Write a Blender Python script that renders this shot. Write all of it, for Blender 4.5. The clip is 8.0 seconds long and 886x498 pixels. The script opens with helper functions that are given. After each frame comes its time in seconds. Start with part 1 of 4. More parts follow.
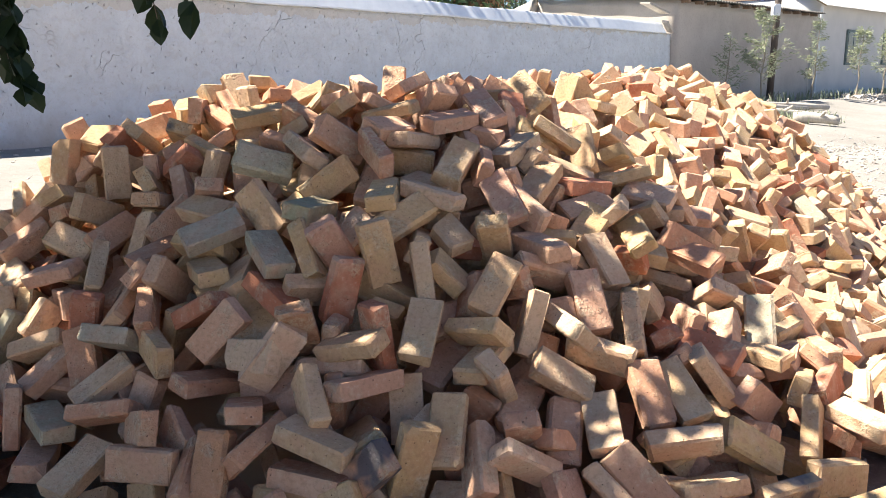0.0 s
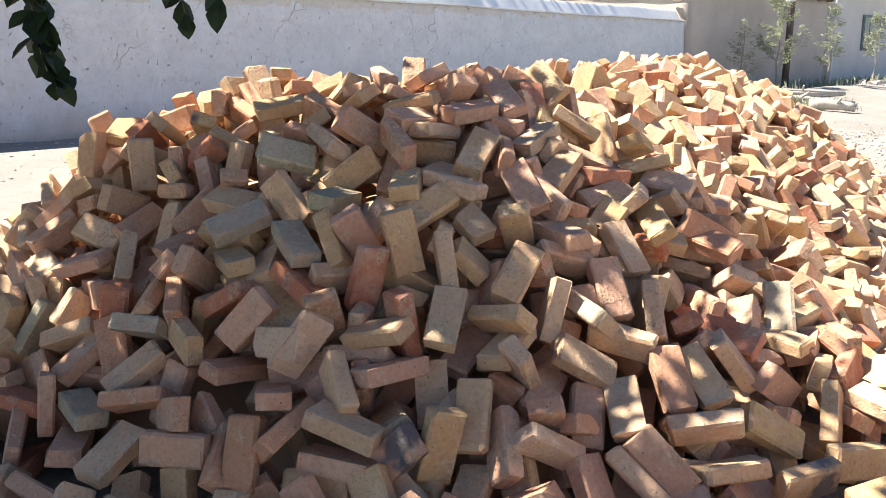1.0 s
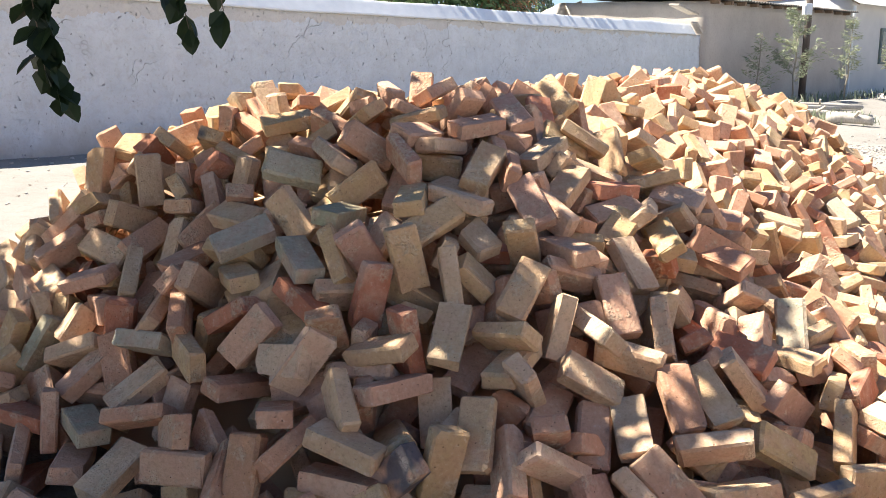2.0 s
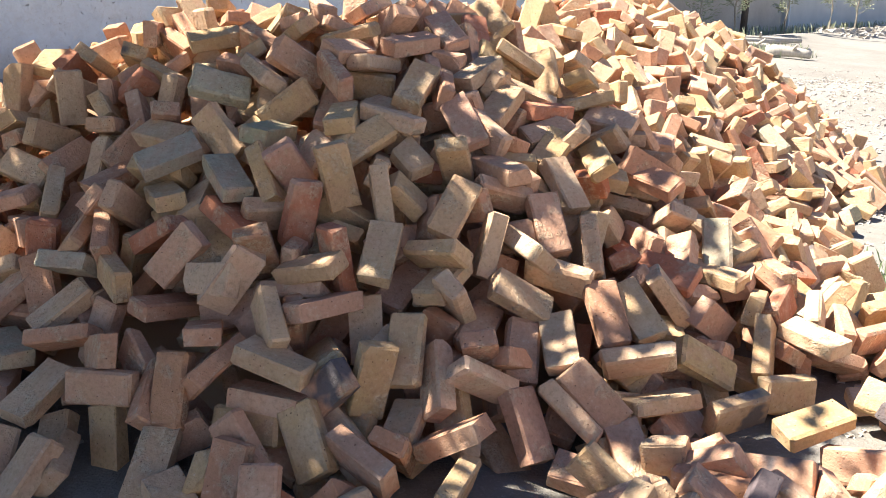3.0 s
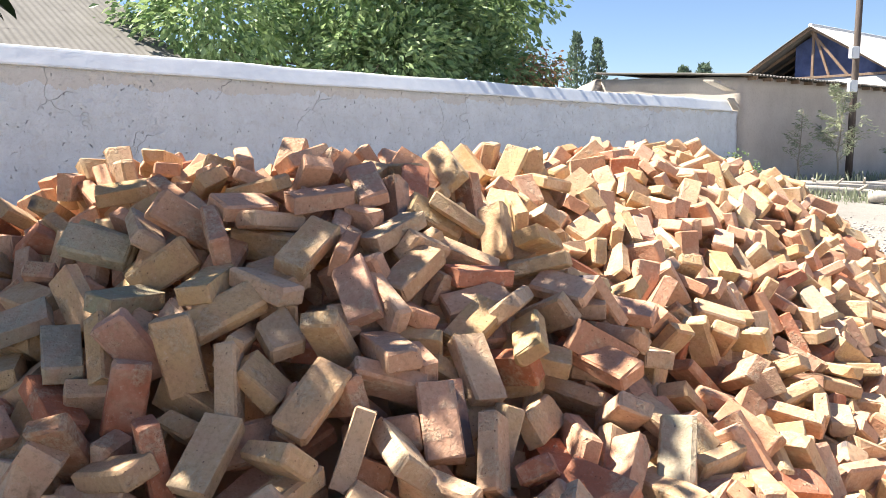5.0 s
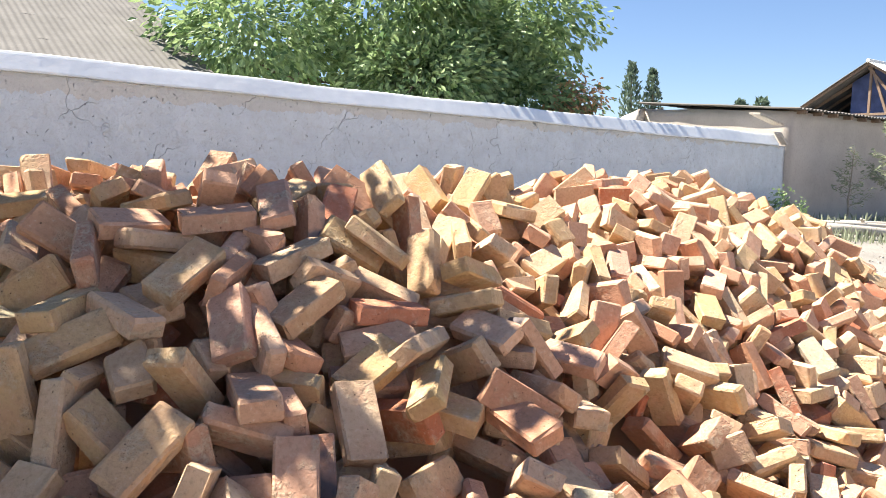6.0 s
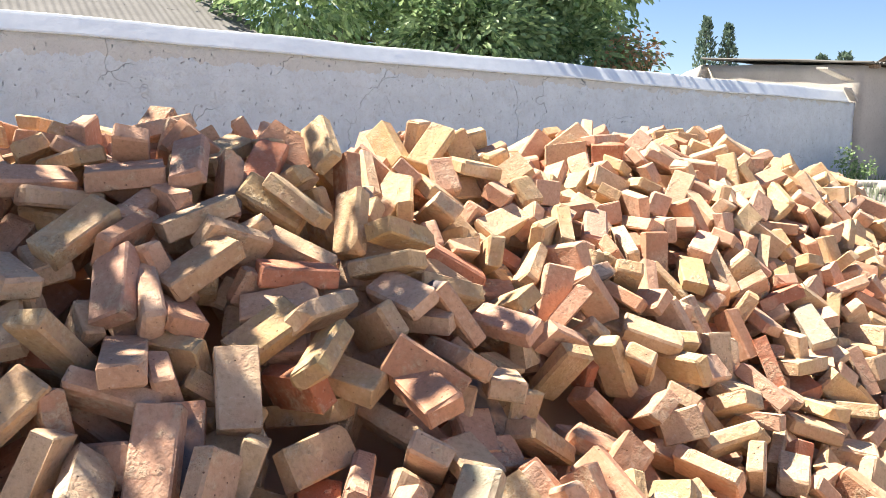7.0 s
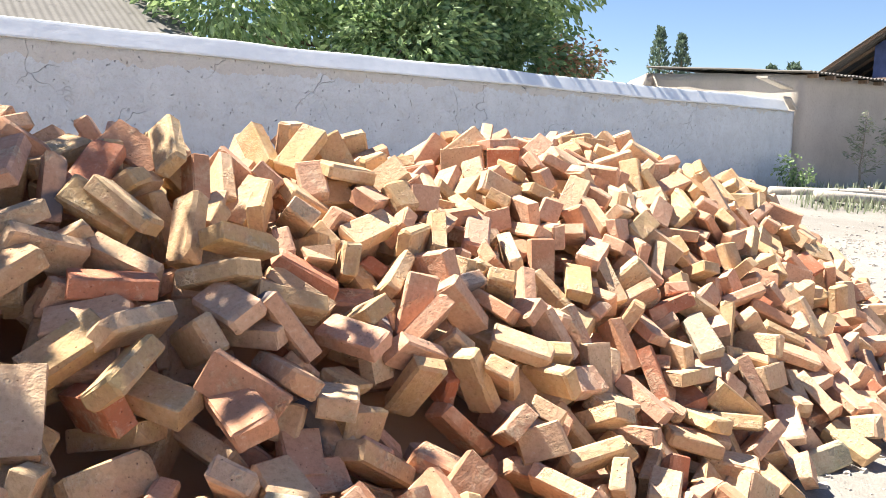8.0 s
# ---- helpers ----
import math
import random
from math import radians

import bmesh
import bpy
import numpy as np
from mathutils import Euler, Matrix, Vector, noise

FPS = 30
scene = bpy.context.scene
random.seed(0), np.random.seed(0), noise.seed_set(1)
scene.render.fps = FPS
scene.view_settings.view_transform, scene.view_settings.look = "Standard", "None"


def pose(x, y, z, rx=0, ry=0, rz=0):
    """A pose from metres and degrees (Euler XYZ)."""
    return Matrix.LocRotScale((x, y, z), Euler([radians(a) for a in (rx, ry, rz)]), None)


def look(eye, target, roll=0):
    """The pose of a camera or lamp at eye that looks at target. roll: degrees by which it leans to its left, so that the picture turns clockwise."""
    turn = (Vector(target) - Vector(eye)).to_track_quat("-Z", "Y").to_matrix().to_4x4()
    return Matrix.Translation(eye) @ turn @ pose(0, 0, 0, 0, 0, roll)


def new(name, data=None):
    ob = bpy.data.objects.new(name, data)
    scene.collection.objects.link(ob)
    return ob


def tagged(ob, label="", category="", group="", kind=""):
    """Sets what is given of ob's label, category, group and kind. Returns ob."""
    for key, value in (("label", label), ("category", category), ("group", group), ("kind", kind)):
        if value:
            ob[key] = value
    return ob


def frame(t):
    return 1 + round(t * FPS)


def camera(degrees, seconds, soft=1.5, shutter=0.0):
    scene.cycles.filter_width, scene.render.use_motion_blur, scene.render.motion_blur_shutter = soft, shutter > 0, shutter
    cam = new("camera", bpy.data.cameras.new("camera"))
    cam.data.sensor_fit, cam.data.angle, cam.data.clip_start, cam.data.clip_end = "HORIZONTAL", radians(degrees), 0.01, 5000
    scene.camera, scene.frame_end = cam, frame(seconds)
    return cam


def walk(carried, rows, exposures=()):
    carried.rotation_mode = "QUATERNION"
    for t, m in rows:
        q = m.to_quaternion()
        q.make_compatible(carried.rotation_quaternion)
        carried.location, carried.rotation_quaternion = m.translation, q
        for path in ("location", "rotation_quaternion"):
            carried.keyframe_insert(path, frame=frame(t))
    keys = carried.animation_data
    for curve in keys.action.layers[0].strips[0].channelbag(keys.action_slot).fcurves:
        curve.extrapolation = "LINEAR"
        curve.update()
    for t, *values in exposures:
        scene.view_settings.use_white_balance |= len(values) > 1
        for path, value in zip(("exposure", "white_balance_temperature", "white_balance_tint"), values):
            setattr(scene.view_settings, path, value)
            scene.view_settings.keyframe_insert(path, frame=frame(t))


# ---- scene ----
cam = camera(55.7, 8.0, soft=0.5)
PATH = [
    (0, (0.05, 0.027, 1.402), (0.043, 2.157, 0.937), 0.1),
    (0.5, (0.022, -0.012, 1.415), (0.023, 2.12, 0.956), 0.0),
    (1, (0.011, -0.024, 1.41), (-0.029, 2.099, 0.919), -0.4),
    (1.2, (0.02, -0.02, 1.412), (-0.066, 2.11, 0.958), -0.7),
    (2.3, (0.057, 0.017, 1.404), (-0.016, 2.148, 0.948), -0.4),
    (2.5, (0.061, 0.012, 1.395), (0.049, 2.135, 0.898), -0.1),
    (3, (0.106, 0.012, 1.349), (0.165, 2.1, 0.728), 0.3),
    (3.5, (0.177, 0.087, 1.335), (0.232, 2.182, 0.734), 0.6),
    (4, (0.314, 0.33, 1.337), (0.244, 2.478, 0.971), -0.4),
    (4.5, (0.542, 0.502, 1.34), (0.407, 2.661, 1.068), -0.7),
    (5, (0.88, 0.659, 1.354), (0.65, 2.811, 1.092), -0.2),
    (5.2, (0.98, 0.731, 1.346), (0.732, 2.885, 1.121), 0.5),
    (6.3, (1.469, 1.201, 1.347), (1.04, 3.329, 1.145), 2.0),
    (6.5, (1.586, 1.24, 1.345), (1.104, 3.351, 1.087), 1.8),
    (7, (1.781, 1.377, 1.337), (1.251, 3.469, 1.031), 1.6),
    (7.5, (1.934, 1.547, 1.332), (1.433, 3.647, 1.033), 1.8),
    (8, (2.121, 1.632, 1.328), (1.69, 3.75, 1.043), 1.9),
]
walk(cam, [(t, look(eye, target, roll)) for t, eye, target, roll in PATH])

# ---- daylight ----
SUN_AZ, SUN_EL = radians(-80), radians(56)   # azimuth from north (+y), clockwise; elevation
to_sun = Vector((math.sin(SUN_AZ) * math.cos(SUN_EL), math.cos(SUN_AZ) * math.cos(SUN_EL), math.sin(SUN_EL)))
world = bpy.data.worlds.new("sky")
scene.world = world
world.use_nodes = True
wn, wl = world.node_tree.nodes, world.node_tree.links
sky = wn.new("ShaderNodeTexSky")
sky.sky_type = "NISHITA"
sky.sun_disc = False
sky.sun_elevation, sky.sun_rotation = SUN_EL, SUN_AZ
sky.air_density, sky.dust_density, sky.ozone_density, sky.altitude = 1.0, 0.0, 4.0, 600
wn["Background"].inputs["Strength"].default_value = 0.059
clear = wn.new("ShaderNodeMix")
clear.data_type, clear.blend_type = "RGBA", "MULTIPLY"
clear.inputs["Factor"].default_value = 1.0
clear.inputs[7].default_value = (1.02, 1.0, 1.07, 1.0)   # dry mountain air
wl.new(sky.outputs["Color"], clear.inputs[6])
wl.new(clear.outputs[2], wn["Background"].inputs["Color"])
sun_data = bpy.data.lights.new("sun", "SUN")
sun_data.energy, sun_data.angle, sun_data.color = 5.85, radians(0.53), (1.0, 0.93, 0.82)
sun = new("sun", sun_data)
sun.matrix_world = look(to_sun * 40, (0, 0, 0))
scene.view_settings.exposure = 1.4

# ---- materials ----


class Mat:
    """A small builder of node materials."""

    def __init__(self, name, rough=0.9, spec=0.3):
        self.mat = bpy.data.materials.new(name)
        self.mat.use_nodes = True
        self.nodes, self.links = self.mat.node_tree.nodes, self.mat.node_tree.links
        self.bsdf = self.nodes["Principled BSDF"]
        self.bsdf.inputs["Roughness"].default_value = rough
        self.bsdf.inputs["Specular IOR Level"].default_value = spec
        self.co = self.nodes.new("ShaderNodeTexCoord")

    def put(self, value, socket):
        if isinstance(value, bpy.types.NodeSocket):
            self.links.new(value, socket)
        else:
            socket.default_value = (*value, 1.0) if isinstance(value, tuple) and len(value) == 3 and socket.type == "RGBA" else value

    def noise(self, scale, detail=4.0, rough=0.55, space="Object", dist=0.0, stretch=None, offset=None):
        n = self.nodes.new("ShaderNodeTexNoise")
        n.inputs["Scale"].default_value, n.inputs["Detail"].default_value = scale, detail
        n.inputs["Roughness"].default_value, n.inputs["Distortion"].default_value = rough, dist
        src = self.co.outputs[space]
        if offset is not None:
            add = self.nodes.new("ShaderNodeVectorMath")
            self.links.new(src, add.inputs[0])
            self.links.new(offset, add.inputs[1])
            src = add.outputs[0]
        if stretch:
            mp = self.nodes.new("ShaderNodeMapping")
            mp.inputs["Scale"].default_value = stretch
            self.links.new(src, mp.inputs["Vector"])
            src = mp.outputs[0]
        self.links.new(src, n.inputs["Vector"])
        return n.outputs["Fac"]

    def voronoi(self, scale, feature="F1", space="Object", src=None):
        n = self.nodes.new("ShaderNodeTexVoronoi")
        n.feature = feature
        n.inputs["Scale"].default_value = scale
        self.links.new(src or self.co.outputs[space], n.inputs["Vector"])
        return n.outputs["Distance"]

    def ramp(self, fac, *stops):
        n = self.nodes.new("ShaderNodeValToRGB")
        el = n.color_ramp.elements
        while len(el) < len(stops):
            el.new(0.5)
        for e, (p, c) in zip(el, stops):
            e.position = p
            e.color = (*c, 1.0) if isinstance(c, tuple) else (c, c, c, 1.0)
        self.links.new(fac, n.inputs["Fac"])
        return n.outputs["Color"]

    def mix(self, fac, a, b, blend="MIX"):
        n = self.nodes.new("ShaderNodeMix")
        n.data_type, n.blend_type = "RGBA", blend
        self.put(fac, n.inputs["Factor"])
        self.put(a, n.inputs[6])
        self.put(b, n.inputs[7])
        return n.outputs[2]

    def math(self, op, a, b=0.0):
        n = self.nodes.new("ShaderNodeMath")
        n.operation = op
        self.put(a, n.inputs[0])
        self.put(b, n.inputs[1])
        return n.outputs[0]

    def finish(self, colour, height=None, strength=0.5, distance=0.01):
        self.put(colour, self.bsdf.inputs["Base Color"])
        if height is not None:
            b = self.nodes.new("ShaderNodeBump")
            b.inputs["Strength"].default_value, b.inputs["Distance"].default_value = strength, distance
            self.links.new(height, b.inputs["Height"])
            self.links.new(b.outputs[0], self.bsdf.inputs["Normal"])
        return self.mat


BL, BW, BT = 0.25, 0.12, 0.065


class Places:
    """Stands in for texture coordinates where a mesh carries its own."""

    def __init__(self, socket):
        self.outputs = {"Object": socket}


def brick_material(name, single):
    """Fired clay: the body colour from the object or the island, with blotches, pits and pale dust."""
    m = Mat(name, 0.92, 0.2)
    info = m.nodes.new("ShaderNodeObjectInfo")
    geo = m.nodes.new("ShaderNodeNewGeometry")
    if single:
        rnd, base = info.outputs["Random"], info.outputs["Color"]
    else:
        own = m.nodes.new("ShaderNodeAttribute")
        own.attribute_name = "own_place"
        m.co = Places(own.outputs["Vector"])
        rnd = geo.outputs["Random Per Island"]
        base = m.ramp(rnd, (0.0, BUFF), (0.2, SAND), (0.42, PINK), (0.62, BUFF), (0.71, ROSE), (0.8, PINK), (0.96, RED))
        m.nodes[-1].color_ramp.interpolation = "CONSTANT"
    off = m.nodes.new("ShaderNodeCombineXYZ")
    for k, f in enumerate((37.0, 53.0, 91.0)):
        m.links.new(m.math("MULTIPLY", rnd, f), off.inputs[k])
    o = off.outputs[0]
    blotch = m.noise(9.0, 3, 0.6, offset=o, dist=0.6)
    fine = m.noise(60.0, 5, 0.65, offset=o)
    pits = m.noise(140.0, 2, 0.5, offset=o)
    lumps = m.noise(28.0, 3, 0.6, offset=o)
    c = m.mix(m.ramp(blotch, (0.42, 0.0), (0.68, 0.8)), base, m.mix(0.5, base, (0.60, 0.33, 0.23)))
    c = m.mix(m.ramp(m.noise(5.0, 3, 0.6, offset=o), (0.52, 0.0), (0.72, 0.7)), c, m.mix(0.55, base, (0.76, 0.64, 0.48)))
    c = m.mix(m.ramp(fine, (0.28, 0.42), (0.5, 0.0)), c, (0.28, 0.165, 0.095))
    c = m.mix(m.ramp(fine, (0.58, 0.0), (0.8, 0.45)), c, (0.80, 0.71, 0.60))
    crust = m.math("MULTIPLY", m.ramp(m.noise(6.5, 3, 0.65, offset=o), (0.56, 0.0), (0.63, 1.0)), m.ramp(m.noise(75.0, 4, 0.7, offset=o), (0.35, 0.0), (0.6, 1.0)))
    c = m.mix(m.math("MULTIPLY", crust, 0.5), c, (0.72, 0.62, 0.44))
    hole = m.ramp(m.math("ADD", m.voronoi(42.0), m.math("MULTIPLY", m.noise(90.0, 3, 0.6), 0.22)), (0.15, 1.0), (0.23, 0.0))
    hole = m.math("MULTIPLY", hole, m.ramp(m.noise(11.0, 2, offset=o), (0.44, 0.0), (0.54, 1.0)))
    c = m.mix(m.math("MULTIPLY", hole, 0.8), c, (0.14, 0.07, 0.05))
    burnt = m.math("MULTIPLY", m.math("GREATER_THAN", m.math("FRACT", m.math("MULTIPLY", rnd, 29.0)), 0.985), m.ramp(m.noise(4.0, 3, 0.6, offset=o), (0.5, 0.0), (0.56, 0.85)))
    c = m.mix(burnt, c, (0.10, 0.11, 0.13))
    # crumbled arrises
    xyz = m.nodes.new("ShaderNodeSeparateXYZ")
    m.links.new(m.co.outputs["Object"], xyz.inputs[0])
    ex, ey, ez = (m.math("SUBTRACT", m.math("ABSOLUTE", xyz.outputs[k]), s / 2) for k, s in enumerate((BL, BW, BT)))
    second = m.math("MAXIMUM", m.math("MINIMUM", ex, ey), m.math("MINIMUM", m.math("MAXIMUM", ex, ey), ez))
    ragged = m.math("ADD", second, m.math("MULTIPLY", m.math("SUBTRACT", m.noise(22.0, 4, 0.7, offset=o), 0.61), 0.075))
    chip = m.ramp(ragged, (0.0, 0.0), (0.0025, 1.0))
    c = m.mix(m.math("MULTIPLY", chip, 0.65), c, m.mix(0.5, base, (0.34, 0.20, 0.12)))
    h = m.math("ADD", m.math("MULTIPLY", fine, 0.55), m.math("ADD", m.math("MULTIPLY", pits, 0.4), m.math("MULTIPLY", lumps, 1.2)))
    h = m.math("ADD", m.math("SUBTRACT", h, m.math("MULTIPLY", hole, 1.4)), m.math("MULTIPLY", crust, 1.0))
    h = m.math("SUBTRACT", h, m.math("MULTIPLY", chip, 1.1))
    return m.finish(c, h, 0.8, 0.006)


BUFF = (0.568, 0.386, 0.206)
SAND = (0.619, 0.430, 0.270)
PINK = (0.602, 0.361, 0.239)
ROSE = (0.533, 0.281, 0.170)
RED = (0.482, 0.185, 0.104)
GREY = (0.421, 0.378, 0.274)
MAT_BRICK = brick_material("fired_brick", True)
MAT_BRICK_REST = brick_material("fired_brick_heap", False)

m = Mat("whitewashed_mud_plaster", 0.95, 0.15)
lump = m.noise(2.2, 5, 0.6)
grain = m.noise(24.0, 5, 0.7)
sep = m.nodes.new("ShaderNodeSeparateXYZ")
m.links.new(m.co.outputs["Object"], sep.inputs[0])
hgt = m.math("ADD", sep.outputs["Z"], m.math("MULTIPLY", m.noise(1.1, 4, 0.6), 0.7))
c = m.mix(m.ramp(lump, (0.35, 0.0), (0.7, 1.0)), (0.63, 0.655, 0.685), (0.74, 0.765, 0.795))
c = m.mix(m.ramp(grain, (0.25, 0.5), (0.45, 0.0)), c, (0.55, 0.51, 0.46))
low = m.ramp(hgt, (0.55, 1.0), (0.95, 0.0))
c = m.mix(m.math("MULTIPLY", low, 0.8), c, (0.50, 0.42, 0.33))
streak = m.noise(2.5, 5, 0.65, stretch=(1, 1, 0.35))
up = m.math("MULTIPLY", m.math("GREATER_THAN", m.math("ADD", sep.outputs["Z"], m.math("MULTIPLY", streak, 0.5)), 2.33), 1.0)
c = m.mix(m.math("MULTIPLY", up, 0.5), c, (0.62, 0.54, 0.44))
warp = m.nodes.new("ShaderNodeVectorMath")
warp.operation = "ADD"
wob = m.nodes.new("ShaderNodeTexNoise")
wob.inputs["Scale"].default_value = 3.0
m.links.new(m.co.outputs["Object"], wob.inputs["Vector"])
m.links.new(m.co.outputs["Object"], warp.inputs[0])
calm = m.nodes.new("ShaderNodeVectorMath")
calm.operation = "SCALE"
calm.inputs["Scale"].default_value = 0.38
m.links.new(wob.outputs["Color"], calm.inputs[0])
m.links.new(calm.outputs[0], warp.inputs[1])
crack = m.ramp(m.voronoi(0.9, "DISTANCE_TO_EDGE", src=warp.outputs[0]), (0.0, 1.0), (0.005, 0.0))
crack = m.math("MULTIPLY", crack, m.ramp(m.noise(0.9, 2), (0.52, 0.0), (0.6, 1.0)))
tall = m.nodes.new("ShaderNodeMapping")
tall.inputs["Scale"].default_value = (1.0, 1.0, 0.42)
m.links.new(warp.outputs[0], tall.inputs["Vector"])
ragged = m.math("MULTIPLY", m.math("SUBTRACT", m.noise(34.0, 4, 0.7), 0.5), 0.42)
pit = m.math("MULTIPLY", m.ramp(m.math("ADD", m.voronoi(13.0, src=tall.outputs[0]), ragged), (0.05, 1.0), (0.16, 0.0)), m.ramp(m.noise(3.2, 4), (0.38, 0.0), (0.52, 1.0)))
dent = m.ramp(m.voronoi(4.5, src=warp.outputs[0]), (0.1, 1.0), (0.4, 0.0))
c = m.mix(m.math("MULTIPLY", pit, 0.7), c, (0.33, 0.32, 0.32))
c = m.mix(m.math("MULTIPLY", crack, 0.5), c, (0.22, 0.2, 0.18))
trowel = m.noise(9.0, 4, 0.6, dist=0.8)
c = m.mix(m.ramp(trowel, (0.3, 0.35), (0.5, 0.0)), c, (0.52, 0.50, 0.48))
h = m.math("SUBTRACT", m.math("ADD", m.math("ADD", lump, m.math("MULTIPLY", trowel, 0.5)), m.math("MULTIPLY", grain, 0.25)), m.math("ADD", m.math("MULTIPLY", crack, 0.3), m.math("ADD", m.math("MULTIPLY", pit, 0.5), m.math("MULTIPLY", dent, 0.22))))
MAT_WALL = m.finish(c, h, 1.0, 0.06)

m = Mat("whitewash_coping", 0.9, 0.2)
n1 = m.noise(6.0, 5, 0.6)
c = m.mix(m.ramp(n1, (0.3, 0.0), (0.7, 1.0)), (0.74, 0.765, 0.785), (0.82, 0.84, 0.855))
MAT_COPING = m.finish(c, n1, 0.35, 0.02)

m = Mat("bare_mud_plaster", 0.96, 0.1)
n1, n2 = m.noise(1.3, 5, 0.6), m.noise(18.0, 5, 0.7)
c = m.mix(m.ramp(n1, (0.3, 0.0), (0.7, 1.0)), (0.45, 0.40, 0.355), (0.55, 0.495, 0.44))
c = m.mix(m.ramp(n2, (0.3, 0.4), (0.5, 0.0)), c, (0.36, 0.31, 0.26))
MAT_MUD = m.finish(c, m.math("ADD", n1, m.math("MULTIPLY", n2, 0.3)), 0.5, 0.03)

m = Mat("grey_render", 0.95, 0.1)
n1, n2 = m.noise(0.9, 5, 0.6), m.noise(14.0, 4, 0.6)
c = m.mix(m.ramp(n1, (0.35, 0.0), (0.7, 1.0)), (0.58, 0.565, 0.54), (0.67, 0.645, 0.61))
MAT_RENDER = m.finish(c, n2, 0.3, 0.02)

m = Mat("dusty_road", 0.95, 0.15)
n1, n2, n3 = m.noise(0.5, 5, 0.6), m.noise(9.0, 5, 0.7), m.noise(70.0, 3, 0.6)
c = m.mix(m.ramp(n1, (0.35, 0.0), (0.65, 1.0)), (0.235, 0.218, 0.195), (0.305, 0.288, 0.26))
c = m.mix(m.ramp(n2, (0.3, 0.6), (0.5, 0.0)), c, (0.19, 0.175, 0.155))
c = m.mix(m.ramp(n3, (0.55, 0.0), (0.75, 0.6)), c, (0.42, 0.40, 0.37))
MAT_GROUND = m.finish(c, m.math("ADD", n2, m.math("MULTIPLY", n3, 0.6)), 0.7, 0.02)

m = Mat("gravel_stone", 0.9, 0.2)
geo = m.nodes.new("ShaderNodeNewGeometry")
c = m.ramp(geo.outputs["Random Per Island"], (0.0, (0.42, 0.38, 0.33)), (0.5, (0.55, 0.51, 0.46)), (1.0, (0.34, 0.31, 0.28)))
MAT_STONE = m.finish(c, m.noise(40.0, 4), 0.5, 0.01)


def leaf_material(name, dark, light, dry=0.0):
    m = Mat(name, 0.5, 0.4)
    geo = m.nodes.new("ShaderNodeNewGeometry")
    r = geo.outputs["Random Per Island"]
    stops = [(0.0, dark), (0.6, light)]
    if dry:
        stops.append((1.0 - dry, (0.35, 0.16, 0.06)))
    c = m.ramp(r, *stops)
    c = m.mix(m.ramp(m.noise(30.0, 3), (0.3, 0.3), (0.6, 0.0)), c, dark)
    m.finish(c)
    tr = m.nodes.new("ShaderNodeBsdfTranslucent")
    m.links.new(c, tr.inputs["Color"])
    ad = m.nodes.new("ShaderNodeMixShader")
    ad.inputs[0].default_value = 0.35
    m.links.new(m.bsdf.outputs[0], ad.inputs[1])
    m.links.new(tr.outputs[0], ad.inputs[2])
    m.links.new(ad.outputs[0], m.nodes["Material Output"].inputs["Surface"])
    return m.mat


MAT_LEAF = leaf_material("broad_green_leaf", (0.105, 0.19, 0.075), (0.37, 0.48, 0.22))
# near-black green: the shade on the hanging leaves is put into their colour
MAT_LEAF_SHADED = leaf_material("shade_darkened_leaf", (0.012, 0.024, 0.01), (0.03, 0.05, 0.018))
MAT_LEAF_FINE = leaf_material("grey_green_leaf", (0.13, 0.19, 0.09), (0.27, 0.34, 0.18))
MAT_LEAF_DRY = leaf_material("rust_brown_leaf", (0.34, 0.18, 0.09), (0.55, 0.33, 0.18))
MAT_POPLAR = leaf_material("poplar_leaf", (0.09, 0.14, 0.10), (0.16, 0.22, 0.15))
MAT_SAPLING = leaf_material("sparse_sapling_leaf", (0.24, 0.27, 0.17), (0.37, 0.40, 0.27))

m = Mat("bark", 0.95, 0.1)
n1 = m.noise(14.0, 5, 0.7, stretch=(1, 1, 0.25))
MAT_BARK = m.finish(m.ramp(n1, (0.3, (0.10, 0.07, 0.05)), (0.7, (0.26, 0.21, 0.16))), n1, 0.8, 0.02)
m = Mat("pale_twig", 0.95, 0.1)
n1 = m.noise(20.0, 5, 0.7)
MAT_TWIG = m.finish(m.ramp(n1, (0.3, (0.26, 0.22, 0.17)), (0.7, (0.40, 0.36, 0.29))), n1, 0.5, 0.01)
m = Mat("weathered_timber", 0.9, 0.15)
n1 = m.noise(8.0, 5, 0.7, stretch=(6, 6, 0.5))
MAT_TIMBER = m.finish(m.ramp(n1, (0.3, (0.20, 0.13, 0.09)), (0.7, (0.36, 0.27, 0.20))), n1, 0.5, 0.01)
m = Mat("tarred_pole", 0.9, 0.15)
n1 = m.noise(8.0, 5, 0.7, stretch=(6, 6, 0.5))
MAT_POLE = m.finish(m.ramp(n1, (0.3, (0.085, 0.065, 0.055)), (0.7, (0.17, 0.14, 0.12))), n1, 0.5, 0.01)
m = Mat("bleached_log", 0.9, 0.15)
n1 = m.noise(9.0, 5, 0.7, stretch=(4, 4, 0.4))
MAT_LOG = m.finish(m.ramp(n1, (0.3, (0.36, 0.32, 0.27)), (0.7, (0.58, 0.53, 0.46))), n1, 0.6, 0.01)
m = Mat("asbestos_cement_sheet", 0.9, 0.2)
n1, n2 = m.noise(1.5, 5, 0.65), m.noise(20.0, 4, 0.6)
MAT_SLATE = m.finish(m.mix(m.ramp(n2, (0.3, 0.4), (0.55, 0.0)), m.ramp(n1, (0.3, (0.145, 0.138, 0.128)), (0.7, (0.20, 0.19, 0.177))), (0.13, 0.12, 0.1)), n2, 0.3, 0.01)
